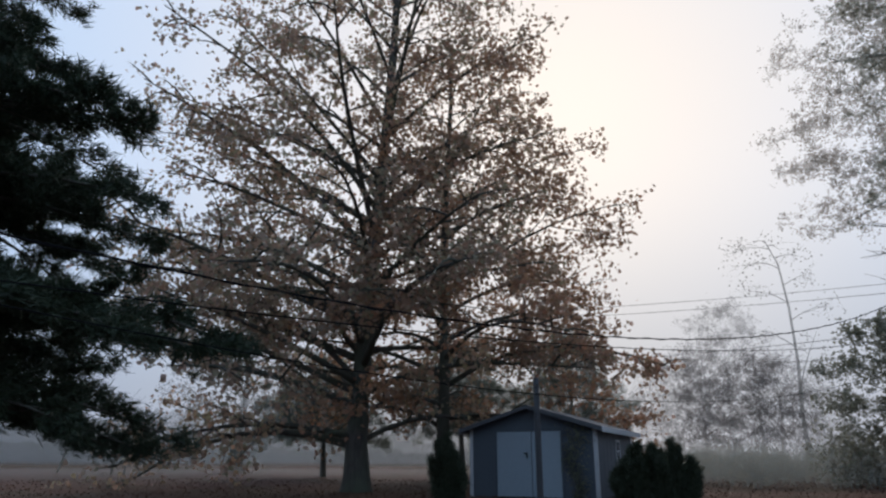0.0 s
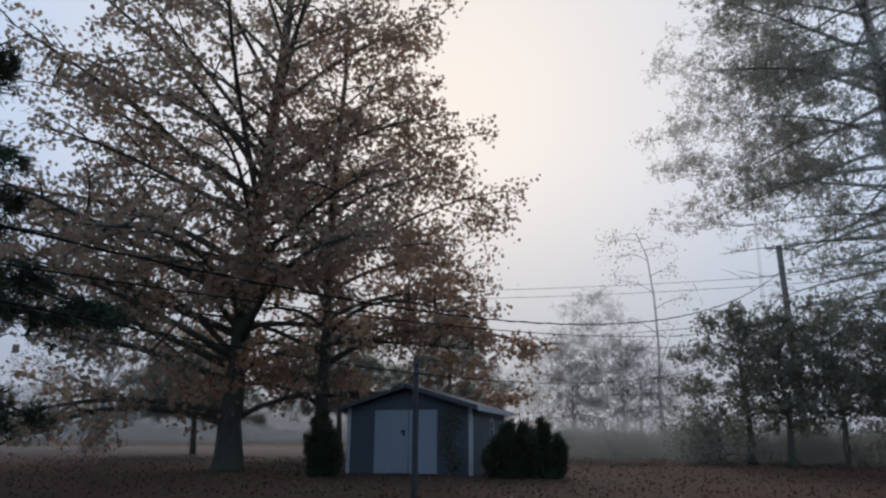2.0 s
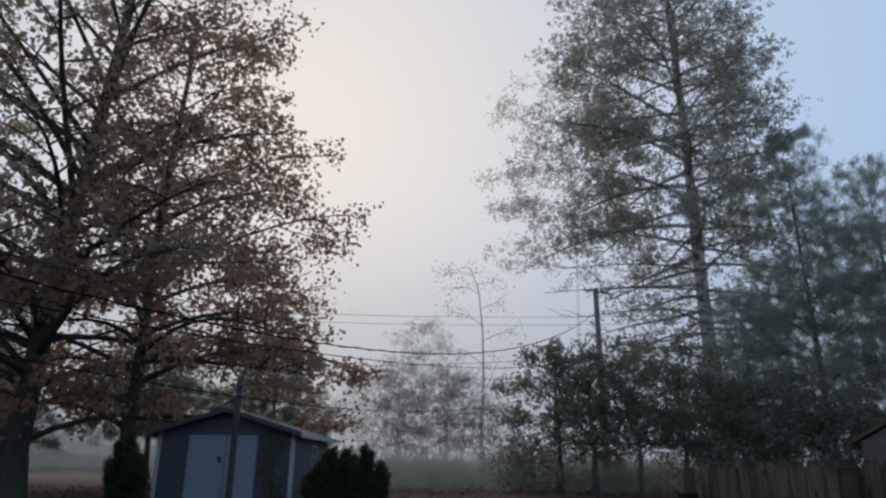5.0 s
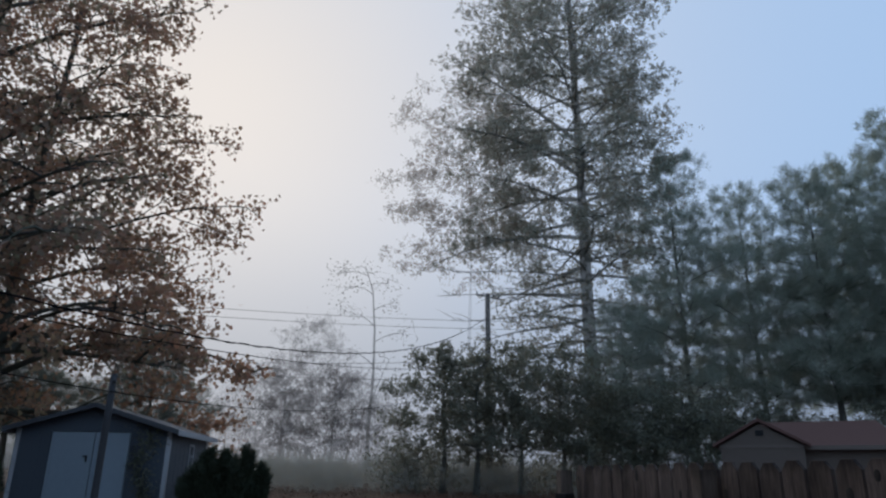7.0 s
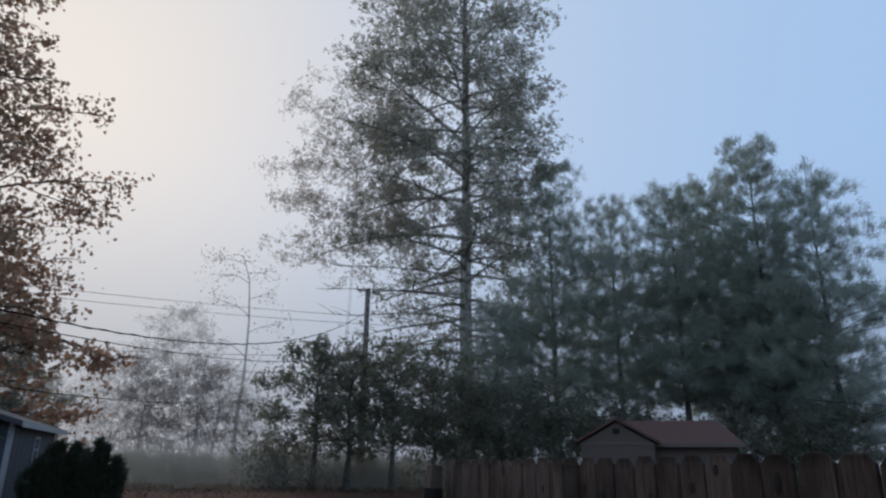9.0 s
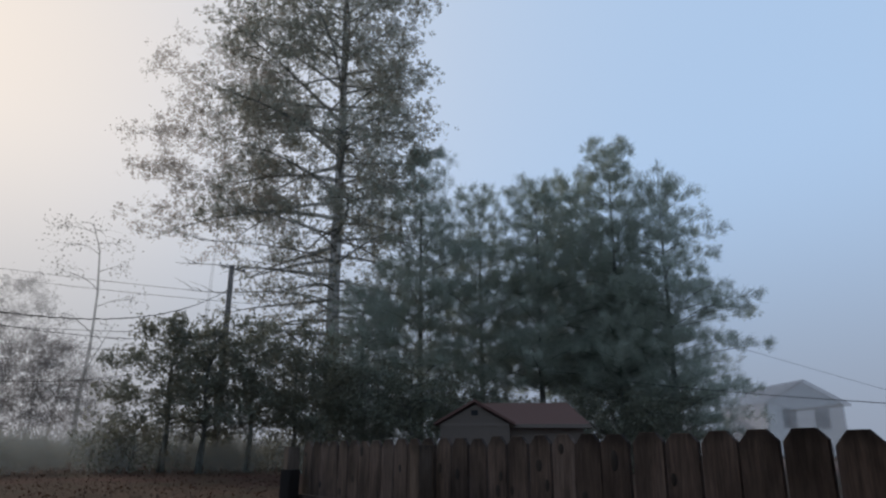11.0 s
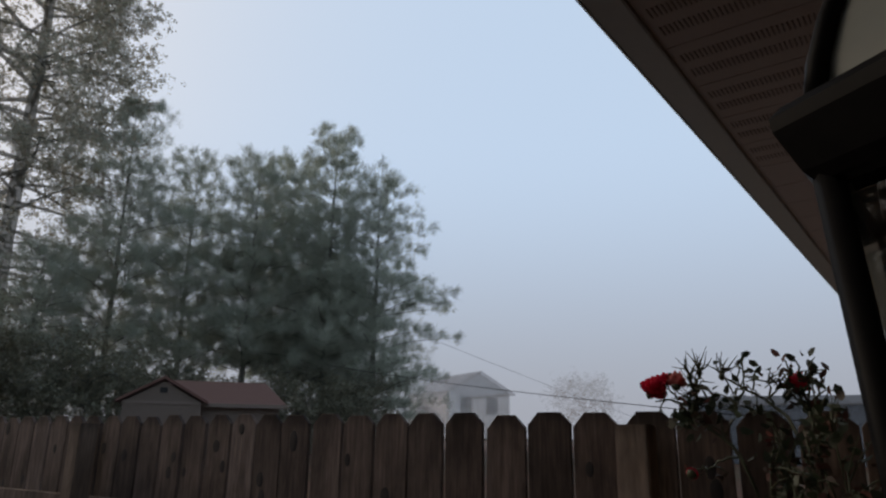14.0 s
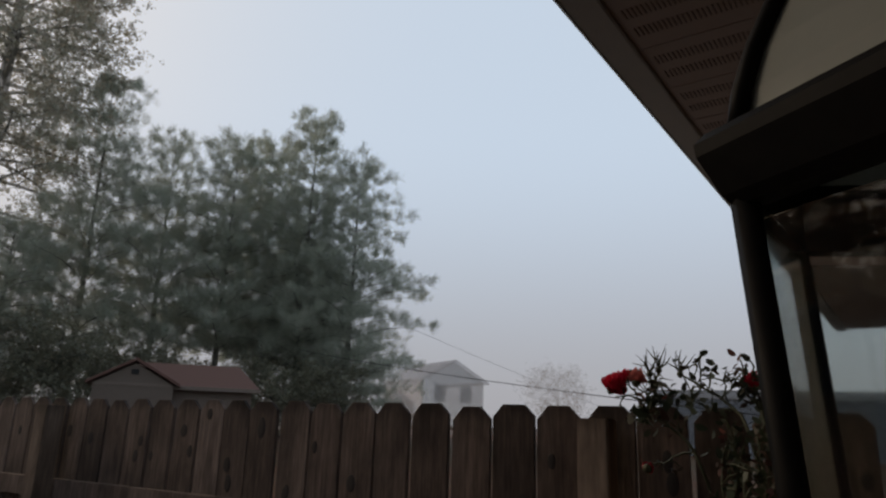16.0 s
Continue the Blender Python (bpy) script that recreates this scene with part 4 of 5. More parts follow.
    cr = new("creeper", leaves("creeper", np.stack([x, rng.uniform(-0.16, -0.04, m), z], 1), rng, 0.06, BRUSH_LEAF))
    cr.matrix_world = top.matrix_world.copy()
    tagged(cr, "green creeper climbing the shed's blue front", "creeper")


shed()

# ---------------------------------------------------------------- posts, pole and wires


def round_post(name, base, r0, r1, h, mat, label, cat, lean=(0, 0)):
    top = thing(name, base, label, cat)
    s = Soup()
    s.tube([(lean[0] * t, lean[1] * t, -0.2 + (h + 0.2) * t) for t in (0, 0.25, 0.5, 0.75, 1.0)], [r0, r0 * 0.95 + r1 * 0.05, (r0 + r1) / 2, r1 * 1.05, r1], 14)
    hang("shaft", s.mesh("shaft", mat), top)
    return top


post = round_post("wooden_post", on_ground(7.8, 11.0), 0.050, 0.045, 2.36, POST_WOOD, "grey weathered wooden post standing in front of the shed", "post")
for z in (2.1, 2.24):
    b_ = bmesh.new()
    bmesh.ops.create_cone(b_, segments=10, radius1=0.02, radius2=0.02, depth=0.1, cap_ends=True, matrix=Matrix.Translation((0.0, -0.08, z)) @ Matrix.Rotation(radians(90), 4, "X"))
    part("insulator", b_, BLACK_HW, post)

for az, d, h, lean in ((-24.9, 40, 2.6, 0.35), (-24.0, 41, 2.9, 0.02), (-28.4, 43, 2.3, 0.7)):
    round_post("stake", on_ground(az, d), 0.05, 0.035, h, MIST_BARK, "thin leaning stake far over the misty lawn", "stake", lean=(lean, 0))

pole_base = on_ground(37.35, 32)
pole = round_post("utility_pole", pole_base, 0.17, 0.12, EYE + 8.32 - pole_base.z, POLE_WOOD, "wooden utility pole carrying several cables, in mist", "pole", lean=(-0.05, 0))
POLE_H = EYE + 8.32 - pole_base.z
part("crossarm", bm_box((-0.75, -0.03, POLE_H - 0.17), (0.75, 0.03, POLE_H - 0.11), 0.006), POLE_WOOD, pole)
for x in (-0.68, -0.3, 0.3, 0.68):
    b_ = bmesh.new()
    bmesh.ops.create_cone(b_, segments=10, radius1=0.035, radius2=0.025, depth=0.11, cap_ends=True, matrix=Matrix.Translation((x, 0, POLE_H - 0.02)))
    part("insulator", b_, BLACK_HW, pole)


def wire(a, b, sag, r, mat, label, twist=0):
    """A cable hanging between two places; twist: a second strand wound round it."""
    a, b = Vector(a), Vector(b)
    n = 60
    line = [a.lerp(b, i / n) - Vector((0, 0, 4 * sag * (i / n) * (1 - i / n))) for i in range(n + 1)]
    s = Soup()
    s.tube(line, [r] * (n + 1), 6)
    if twist:
        m = 420
        q = []
        for i in range(m + 1):
            t = i / m
            p = a.lerp(b, t) - Vector((0, 0, 4 * sag * t * (1 - t)))
            q.append(p + Vector((0.3 * math.cos(t * twist), 0.3 * math.sin(t * twist), math.sin(t * twist))) * r * 1.5)
        s.tube(q, [r * 0.8] * (m + 1), 5)
    ob = new("overhead_cable", s.mesh("overhead_cable", mat))
    tagged(ob, label, "cable")


px, py = at(37.35, 32).x, at(37.35, 32).y
HOUSE_END = at(-70, 8)
wire((px, py, 8.45), (HOUSE_END.x, HOUSE_END.y, 3.55), 2.27, 0.0105, WIRE, "thick twisted black service cable", 240)
wire((px, py, 6.12), (HOUSE_END.x, HOUSE_END.y, 3.13), 2.17, 0.008, WIRE, "thin black cable sagging over the lawn")
wire((px, py, 6.45), (HOUSE_END.x + 0.1, HOUSE_END.y, 2.75), 1.13, 0.009, WIRE, "black cable sagging over the lawn")
wire((px + 0.1, py, 6.30), at(-8, 44, 7.0), 0.5, 0.014, FAR_WIRE, "dark cable running off into the mist")
wire((px + 0.1, py, 5.45), at(-10, 40, 7.4), 0.9, 0.014, FAR_WIRE, "dark cable running off into the mist")
wire(at(70, 31, 4.25), at(110, 14, 1.49), 0.14, 0.011, WIRE, "thin cable dropping past the far house")
wire(at(70, 50, 11.2), at(97, 55, 2.2), 0.25, 0.012, FAR_WIRE, "faint cable in the mist")
for z, az in ((12.9, 0), (12.2, 0)):
    wire(at(2, 60, z + 1.2), at(44, 62, z + 1.6), 0.5, 0.02, FAR_WIRE, "faint high cable in the mist")

# ---------------------------------------------------------------- buildings beyond the fence


def gable_roof(parent, x0, x1, y0, y1, z, rise, over, mat, thick=0.12):
    """Ridge along x; two slopes."""
    ym, half = (y0 + y1) / 2, (y1 - y0) / 2
    k = rise / half
    for s in (-1, 1):
        bm = bmesh.new()
        v = []
        for x in (x0 - over, x1 + over):
            v.append([bm.verts.new((x, ym + s * t, zz)) for t, zz in ((0, z + rise), (half + over, z - k * over), (half + over, z - k * over + thick), (0, z + rise + thick))])
        bm.faces.new(v[0][::-1])
        bm.faces.new(v[1])
        for i in range(4):
            j = (i + 1) % 4
            bm.faces.new((v[0][i], v[0][j], v[1][j], v[1][i]))
        bmesh.ops.recalc_face_normals(bm, faces=bm.faces)
        part("roof", bm, mat, parent)


def gable_wall(parent, x, y0, y1, z, rise, mat, thick, name="gable_wall"):
    bm = bmesh.new()
    ym = (y0 + y1) / 2
    a = [bm.verts.new((x, y, zz)) for y, zz in ((y0, -0.3), (y1, -0.3), (y1, z), (ym, z + rise), (y0, z))]
    b = [bm.verts.new((x + thick, y, zz)) for y, zz in ((y0, -0.3), (y1, -0.3), (y1, z), (ym, z + rise), (y0, z))]
    bm.faces.new(a[::-1])
    bm.faces.new(b)
    for i in range(5):
        j = (i + 1) % 5
        bm.faces.new((a[i], a[j], b[j], b[i]))
    bmesh.ops.recalc_face_normals(bm, faces=bm.faces)
    return part(name, bm, mat, parent)


def garage():
    # hipped roof with a small front gable; local x runs along the eave
    p = on_ground(54.9, 25.3)
    g = thing("garage", p, "low outbuilding with a faded red hipped roof and cream walls", "building", rz=math.atan2(-4.8, 2.5))
    ln, dp, h, top = 5.4, 3.4, EYE + 1.0 - p.z, EYE + 1.86 - p.z
    part("long_wall", bm_box((0.2, 0.25, -0.3), (ln - 0.25, 0.4, h)), CREAM_WALL, g)
    part("long_wall", bm_box((0.2, dp - 0.4, -0.3), (ln - 0.25, dp - 0.25, h)), CREAM_WALL, g)
    part("end_wall", bm_box((0.2, 0.4, -0.3), (0.35, dp - 0.4, h)), CREAM_WALL, g)
    part("end_wall", bm_box((ln - 0.4, 0.4, -0.3), (ln - 0.25, dp - 0.4, h)), CREAM_WALL, g)
    bm = bmesh.new()
    lo = [bm.verts.new(v) for v in ((0, 0, h), (ln, 0, h), (ln, dp, h), (0, dp, h))]
    hi = [bm.verts.new(v) for v in ((1.2, dp / 2, top), (4.7, dp / 2, top))]
    for f in ((lo[0], lo[1], hi[1], hi[0]), (lo[1], lo[2], hi[1]), (lo[2], lo[3], hi[0], hi[1]), (lo[3], lo[0], hi[0]), tuple(lo[::-1])):
        bm.faces.new(f)
    part("roof", bm, RED_ROOF, g)
    part("eave_board", bm_box((0, -0.03, h - 0.12), (ln, -0.002, h + 0.01)), CREAM_TRIM, g)
    bm = bmesh.new()
    prism(bm, [(0.1, -0.3), (2.55, -0.3), (2.55, h), (1.32, h + 0.68), (0.1, h)], -0.25, -0.1)
    part("gable_wall", bm, CREAM_WALL, g)
    for x0, x1 in ((1.32, -0.12), (1.32, 2.76)):
        bm = bmesh.new()
        prism(bm, [(x0, h + 0.76), (x1, h - 0.04), (x1, h + 0.05), (x0, h + 0.86)], -0.38, 1.3)
        part("gable_roof", bm, RED_ROOF, g)
    part("gable_board", bm_box((0.1, -0.27, h - 0.06), (2.55, -0.252, h + 0.03)), CREAM_TRIM, g)
    part("gable_vent", bm_box((1.2, -0.275, h + 0.3), (1.44, -0.252, h + 0.48)), BLACK_HW, g)


garage()


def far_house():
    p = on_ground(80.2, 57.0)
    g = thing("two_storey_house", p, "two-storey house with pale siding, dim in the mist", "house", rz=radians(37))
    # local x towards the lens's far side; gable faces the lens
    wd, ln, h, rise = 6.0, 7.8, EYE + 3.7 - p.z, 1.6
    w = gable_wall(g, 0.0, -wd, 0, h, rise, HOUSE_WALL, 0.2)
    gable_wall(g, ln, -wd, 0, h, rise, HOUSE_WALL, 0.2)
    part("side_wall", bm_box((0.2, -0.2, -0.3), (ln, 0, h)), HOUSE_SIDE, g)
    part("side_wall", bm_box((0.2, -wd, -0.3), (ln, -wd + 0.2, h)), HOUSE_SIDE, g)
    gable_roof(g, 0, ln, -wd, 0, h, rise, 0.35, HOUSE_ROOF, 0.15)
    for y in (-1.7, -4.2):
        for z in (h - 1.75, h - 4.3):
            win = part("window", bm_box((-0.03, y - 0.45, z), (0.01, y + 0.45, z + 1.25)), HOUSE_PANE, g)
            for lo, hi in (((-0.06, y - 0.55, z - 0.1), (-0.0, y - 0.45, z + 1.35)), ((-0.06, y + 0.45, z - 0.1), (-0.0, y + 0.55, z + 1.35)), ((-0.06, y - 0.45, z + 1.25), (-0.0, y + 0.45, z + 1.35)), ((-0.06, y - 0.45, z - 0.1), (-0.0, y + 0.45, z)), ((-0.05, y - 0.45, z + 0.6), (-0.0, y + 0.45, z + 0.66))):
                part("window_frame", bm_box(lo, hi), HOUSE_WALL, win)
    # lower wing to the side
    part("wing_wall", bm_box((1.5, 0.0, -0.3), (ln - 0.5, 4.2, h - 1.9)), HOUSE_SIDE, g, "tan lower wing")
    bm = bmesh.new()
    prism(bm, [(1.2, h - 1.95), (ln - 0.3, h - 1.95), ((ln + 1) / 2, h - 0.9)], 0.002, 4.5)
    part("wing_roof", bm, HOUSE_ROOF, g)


far_house()


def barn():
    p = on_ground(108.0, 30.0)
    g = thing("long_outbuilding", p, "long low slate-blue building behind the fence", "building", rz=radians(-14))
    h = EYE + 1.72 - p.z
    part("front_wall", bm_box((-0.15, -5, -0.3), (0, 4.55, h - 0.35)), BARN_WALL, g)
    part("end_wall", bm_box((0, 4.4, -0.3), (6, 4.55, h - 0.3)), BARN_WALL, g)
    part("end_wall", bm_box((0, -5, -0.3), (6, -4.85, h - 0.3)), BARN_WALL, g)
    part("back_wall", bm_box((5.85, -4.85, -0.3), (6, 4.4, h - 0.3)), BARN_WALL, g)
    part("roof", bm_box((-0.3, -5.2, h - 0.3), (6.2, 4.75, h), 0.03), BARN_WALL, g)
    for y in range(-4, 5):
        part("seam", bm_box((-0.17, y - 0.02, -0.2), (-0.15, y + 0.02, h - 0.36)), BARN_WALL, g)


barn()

# ---------------------------------------------------------------- the house at the lens: wall and eave
# local x runs along the wall (bearing 116.7), local y outwards (bearing 26.7)


def house():
    rot = radians(-26.7)
    wall = thing("wall_north", (0, 0, 0), "house wall behind the viewpoint", "wall", rz=rot)
    tagged(wall, kind="structure")
    part("siding", bm_box((-5, -0.45, -0.1), (9, -0.27, 2.6)), HOUSE_BRICK, wall)
    eave = thing("ceiling", (0, 0, 0), "brown perforated soffit under the house eave", "ceiling", rz=rot)
    tagged(eave, kind="structure")
    z = EYE + 1.2
    y1 = 0.705
    bm = bmesh.new()
    box(bm, (-5, -0.27, z + 0.02), (9, y1 - 0.10, z + 0.05))
    # lap joints between the soffit sheets and vent slots, slot shade painted as raised dark strips
    V, F = [], []
    for i in range(46):
        x = -5 + 0.305 * i
        box(bm, (x, -0.268, z + 0.0186), (x + 0.005, y1 - 0.102, z + 0.021))
        if not 12 < i < 27:
            continue
        for band in (0.065, 0.175):
            for k in range(44):
                y, o = -0.05 + 0.0145 * k, len(V)
                for zz in (z + 0.0172, z + 0.0206):
                    V += [(x + band, y, zz), (x + band + 0.05, y, zz), (x + band + 0.05, y + 0.005, zz), (x + band, y + 0.005, zz)]
                F += [(o + 3, o + 2, o + 1, o), (o, o + 1, o + 5, o + 4), (o + 1, o + 2, o + 6, o + 5), (o + 2, o + 3, o + 7, o + 6), (o + 3, o, o + 4, o + 7)]
    hang("vent_slots", mesh_of("vent_slots", V, F, SLOT), eave, "rows of fine vent slots, their shade painted as dark strips", kind="stuff")
    part("soffit_sheet", bm, SOFFIT, eave)
    part("fascia", bm_box((-5, y1 - 0.10, z), (9, y1, z + 0.028), 0.004), FASCIA, eave, "dark brown fascia edge")
    part("fascia", bm_box((-5, y1 - 0.02, z + 0.03), (9, y1 - 0.002, z + 0.17)), FASCIA, eave)
    part("drip_edge", bm_box((-5, y1 + 0.001, z - 0.004), (9, y1 + 0.006, z + 0.04)), WHITE_TRIM, eave, "thin pale metal drip edge")
    bm = bmesh.new()
    a = [bm.verts.new(v) for v in ((-5, y1 + 0.03, z + 0.18), (9, y1 + 0.03, z + 0.18), (9, -4, z + 2.0), (-5, -4, z + 2.0))]
    b = [bm.verts.new(v) for v in ((-5, y1 + 0.03, z + 0.22), (9, y1 + 0.03, z + 0.22), (9, -4, z + 2.04), (-5, -4, z + 2.04))]
    bm.faces.new(a[::-1])
    bm.faces.new(b)
    for i in range(4):
        j = (i + 1) % 4
        bm.faces.new((a[i], a[j], b[j], b[i]))
    bmesh.ops.recalc_face_normals(bm, faces=bm.faces)
    roof = thing("house_roof", (0, 0, 0), "grey shingled house roof over the eave", "roof", rz=rot)
    tagged(roof, kind="structure")
    part("roof_deck", bm, ROOF_GREY, roof)


house()

# ---------------------------------------------------------------- wall lantern


def hexagon(r, z, turn=0.0):
    return [Vector((r * math.cos(turn + math.pi / 3 * i), r * math.sin(turn + math.pi / 3 * i), z)) for i in range(6)]


def hex_loft(rings):
    bm = bmesh.new()
    vs = [[bm.verts.new(p) for p in hexagon(r, z)] for r, z in rings]
    for a, b in zip(vs, vs[1:]):
        for i in range(6):
            j = (i + 1) % 6
            bm.faces.new((a[i], a[j], b[j], b[i]))
    return bm, vs


def lantern():
    # one corner of the six-sided rim points along the bearing 0
    cx, cy = 0.412, -0.294
    top = thing("wall_lantern", (cx, cy, EYE), "black six-sided wall lantern with clear glass and frosted dome", "lantern", rz=radians(90))
    # flared rim between body and dome
    bm, vs = hex_loft([(0.125, 0.136), (0.141, 0.136), (0.147, 0.142), (0.160, 0.166), (0.161, 0.174), (0.154, 0.181), (0.140, 0.186), (0.125, 0.186), (0.125, 0.136)])
    bmesh.ops.remove_doubles(bm, verts=bm.verts, dist=1e-6)
    bmesh.ops.recalc_face_normals(bm, faces=bm.faces)
    part("rim", bm, LANTERN_BLACK, top)
    # body: six corner bars, panes between them, floor and finial
    zt, zb, rt, rb = 0.140, -0.24, 0.134, 0.106
    for i in range(6):
        a, b = hexagon(rt, zt)[i], hexagon(rb, zb)[i]
        s = Soup()
        s.tube([a, b], [0.0085, 0.0085], 8)
        hang("corner_bar", s.mesh("corner_bar", LANTERN_BLACK), top)
        j = (i + 1) % 6
        p = [hexagon(rt - 0.004, zt)[i], hexagon(rt - 0.004, zt)[j], hexagon(rb - 0.004, zb)[j], hexagon(rb - 0.004, zb)[i]]
        c = sum(p, Vector()) / 4
        p = [c + (q - c) * 0.93 for q in p]
        nrm = (p[1] - p[0]).cross(p[3] - p[0]).normalized() * 0.0015
        v = [q + nrm for q in p] + [q - nrm for q in p]
        pane = hang("pane", mesh_of("pane", v, [(0, 1, 2, 3), (7, 6, 5, 4), (0, 4, 5, 1), (1, 5, 6, 2), (2, 6, 7, 3), (3, 7, 4, 0)], GLASS), top, "clear smeared glass pane")
        pane.visible_shadow = False
    bm, vs = hex_loft([(0.001, zb - 0.06), (0.03, zb - 0.055), (0.06, zb - 0.02), (0.114, zb - 0.012), (0.117, zb + 0.004), (0.10, zb + 0.010), (0.001, zb + 0.010)])
    part("base", bm, LANTERN_BLACK, top)
    # candle tubes inside
    for k in range(3):
        a = radians(30 + 120 * k)
        s = Soup()
        s.tube([(0.028 * math.cos(a), 0.028 * math.sin(a), z) for z in (zb + 0.01, -0.12)], [0.011, 0.011], 14)
        hang("candle_tube", s.mesh("candle_tube", CANDLE), top)
        s = Soup()
        s.tube([(0.028 * math.cos(a), 0.028 * math.sin(a), -0.12 + z) for z in (0.0, 0.02, 0.05, 0.075, 0.10)], [0.008, 0.014, 0.016, 0.010, 0.002], 14)
        hang("bulb", s.mesh("bulb", GLASS), top, "clear candle bulb")
    # dome: curved ribs and frosted panes
    prof = [(0.135, 0.184), (0.131, 0.207), (0.122, 0.235), (0.106, 0.27), (0.08, 0.30), (0.045, 0.325), (0.02, 0.335)]
    for i in range(6):
        c, sn = math.cos(math.pi / 3 * i), math.sin(math.pi / 3 * i)
        s = Soup()
        s.tube([(r * c, r * sn, z) for r, z in prof], [0.0065] * len(prof), 8)
        hang("rib", s.mesh("rib", LANTERN_BLACK), top)
        c2, s2 = math.cos(math.pi / 3 * (i + 1)), math.sin(math.pi / 3 * (i + 1))
        v, f = [], []
        for r, z in prof:
            r -= 0.003
            v += [(r * c, r * sn, z), (r * c2, r * s2, z), (r * c2 * 0.975, r * s2 * 0.975, z - 0.002), (r * c * 0.975, r * sn * 0.975, z - 0.002)]
        for q in range(len(prof) - 1):
            o = 4 * q
            f += [(o, o + 1, o + 5, o + 4), (o + 3, o + 7, o + 6, o + 2)]
        hang("dome_pane", mesh_of("dome_pane", v, f, FROST), top, "frosted curved dome pane")
    s = Soup()
    s.tube([(0, 0, z) for z in (0.33, 0.345, 0.36, 0.375, 0.395)], [0.03, 0.03, 0.014, 0.02, 0.003], 14)
    hang("finial", s.mesh("finial", LANTERN_BLACK), top)
    # arm and plate on the wall
    inward = Matrix.Rotation(radians(-90), 3, "Z") @ (-way(26.7))
    nearest = -(0.449 * cx + 0.893 * cy) - 0.27
    depth = abs(nearest)
    s = Soup()
    s.tube([inward * 0.06 + Vector((0, 0, zb - 0.01)), inward * (depth * 0.6) + Vector((0, 0, zb - 0.06)), inward * depth + Vector((0, 0, zb - 0.02))], [0.012, 0.014, 0.014], 10)
    hang("arm", s.mesh("arm", LANTERN_BLACK), top)
    bm = bm_box((-0.012, -0.055, -0.12), (0.012, 0.055, 0.12), 0.006)
    part("wall_plate", bm, LANTERN_BLACK, top, m=Matrix.Translation(inward * (depth - 0.012) + Vector((0, 0, zb))) @ Matrix.Rotation(math.atan2(inward.y, inward.x), 4, "Z"))


lantern()

# ---------------------------------------------------------------- rose bush


def flower(parent, c, r, mat, rng, label, tilt):
    """Cupped rose bloom of whorled petals over a calyx."""
    fl = part("rose_bloom", bmesh.new(), mat, parent, label)
    V, F = [], []
    for ring, (n, rad, lift, open_) in enumerate(((3, 0.35, 0.55, 0.15), (5, 0.55, 0.35, 0.3), (6, 0.8, 0.1, 0.55), (7, 1.0, -0.15, 0.8))):
        for k in range(n):
            a = 2 * math.pi * (k + 0.5 * ring) / n + rng.uniform(-0.2, 0.2)
            u, w = Vector((math.cos(a), math.sin(a), 0)), Vector((-math.sin(a), math.cos(a), 0))
            base = len(V)
            for i in range(4):
                t = i / 3
                for j in range(5):
                    s = (j - 2) / 2
                    wid = r * 0.62 * (0.35 + 0.9 * t - 0.35 * t * t) * (rad + 0.15)
                    out = r * rad * (0.25 + 0.75 * t ** (1.4 - open_)) * (1 - 0.22 * s * s)
                    z = r * (-0.55 + lift * t + 0.95 * t * (1 - open_ * 0.45)) - r * 0.18 * open_ * t * t + rng.uniform(-0.03, 0.03) * r
                    V.append(u * out + w * (wid * s) + Vector((0, 0, z)))
            for i in range(3):
                for j in range(4):
                    o = base + i * 5 + j
                    F.append((o, o + 1, o + 6, o + 5))
    rot = Matrix.Rotation(tilt[0], 3, "X") @ Matrix.Rotation(tilt[1], 3, "Y")
    me = mesh_of("rose_bloom", [Vector(c) + rot @ v for v in V], F, mat, True)
    fl.data = me
    s = Soup()
    s.tube([Vector(c) + rot @ Vector((0, 0, -r * q)) for q in (1.0, 0.8, 0.5)], [0.004, 0.010, 0.012], 8)
    hang("calyx", s.mesh("calyx", ROSE_CANE), fl)


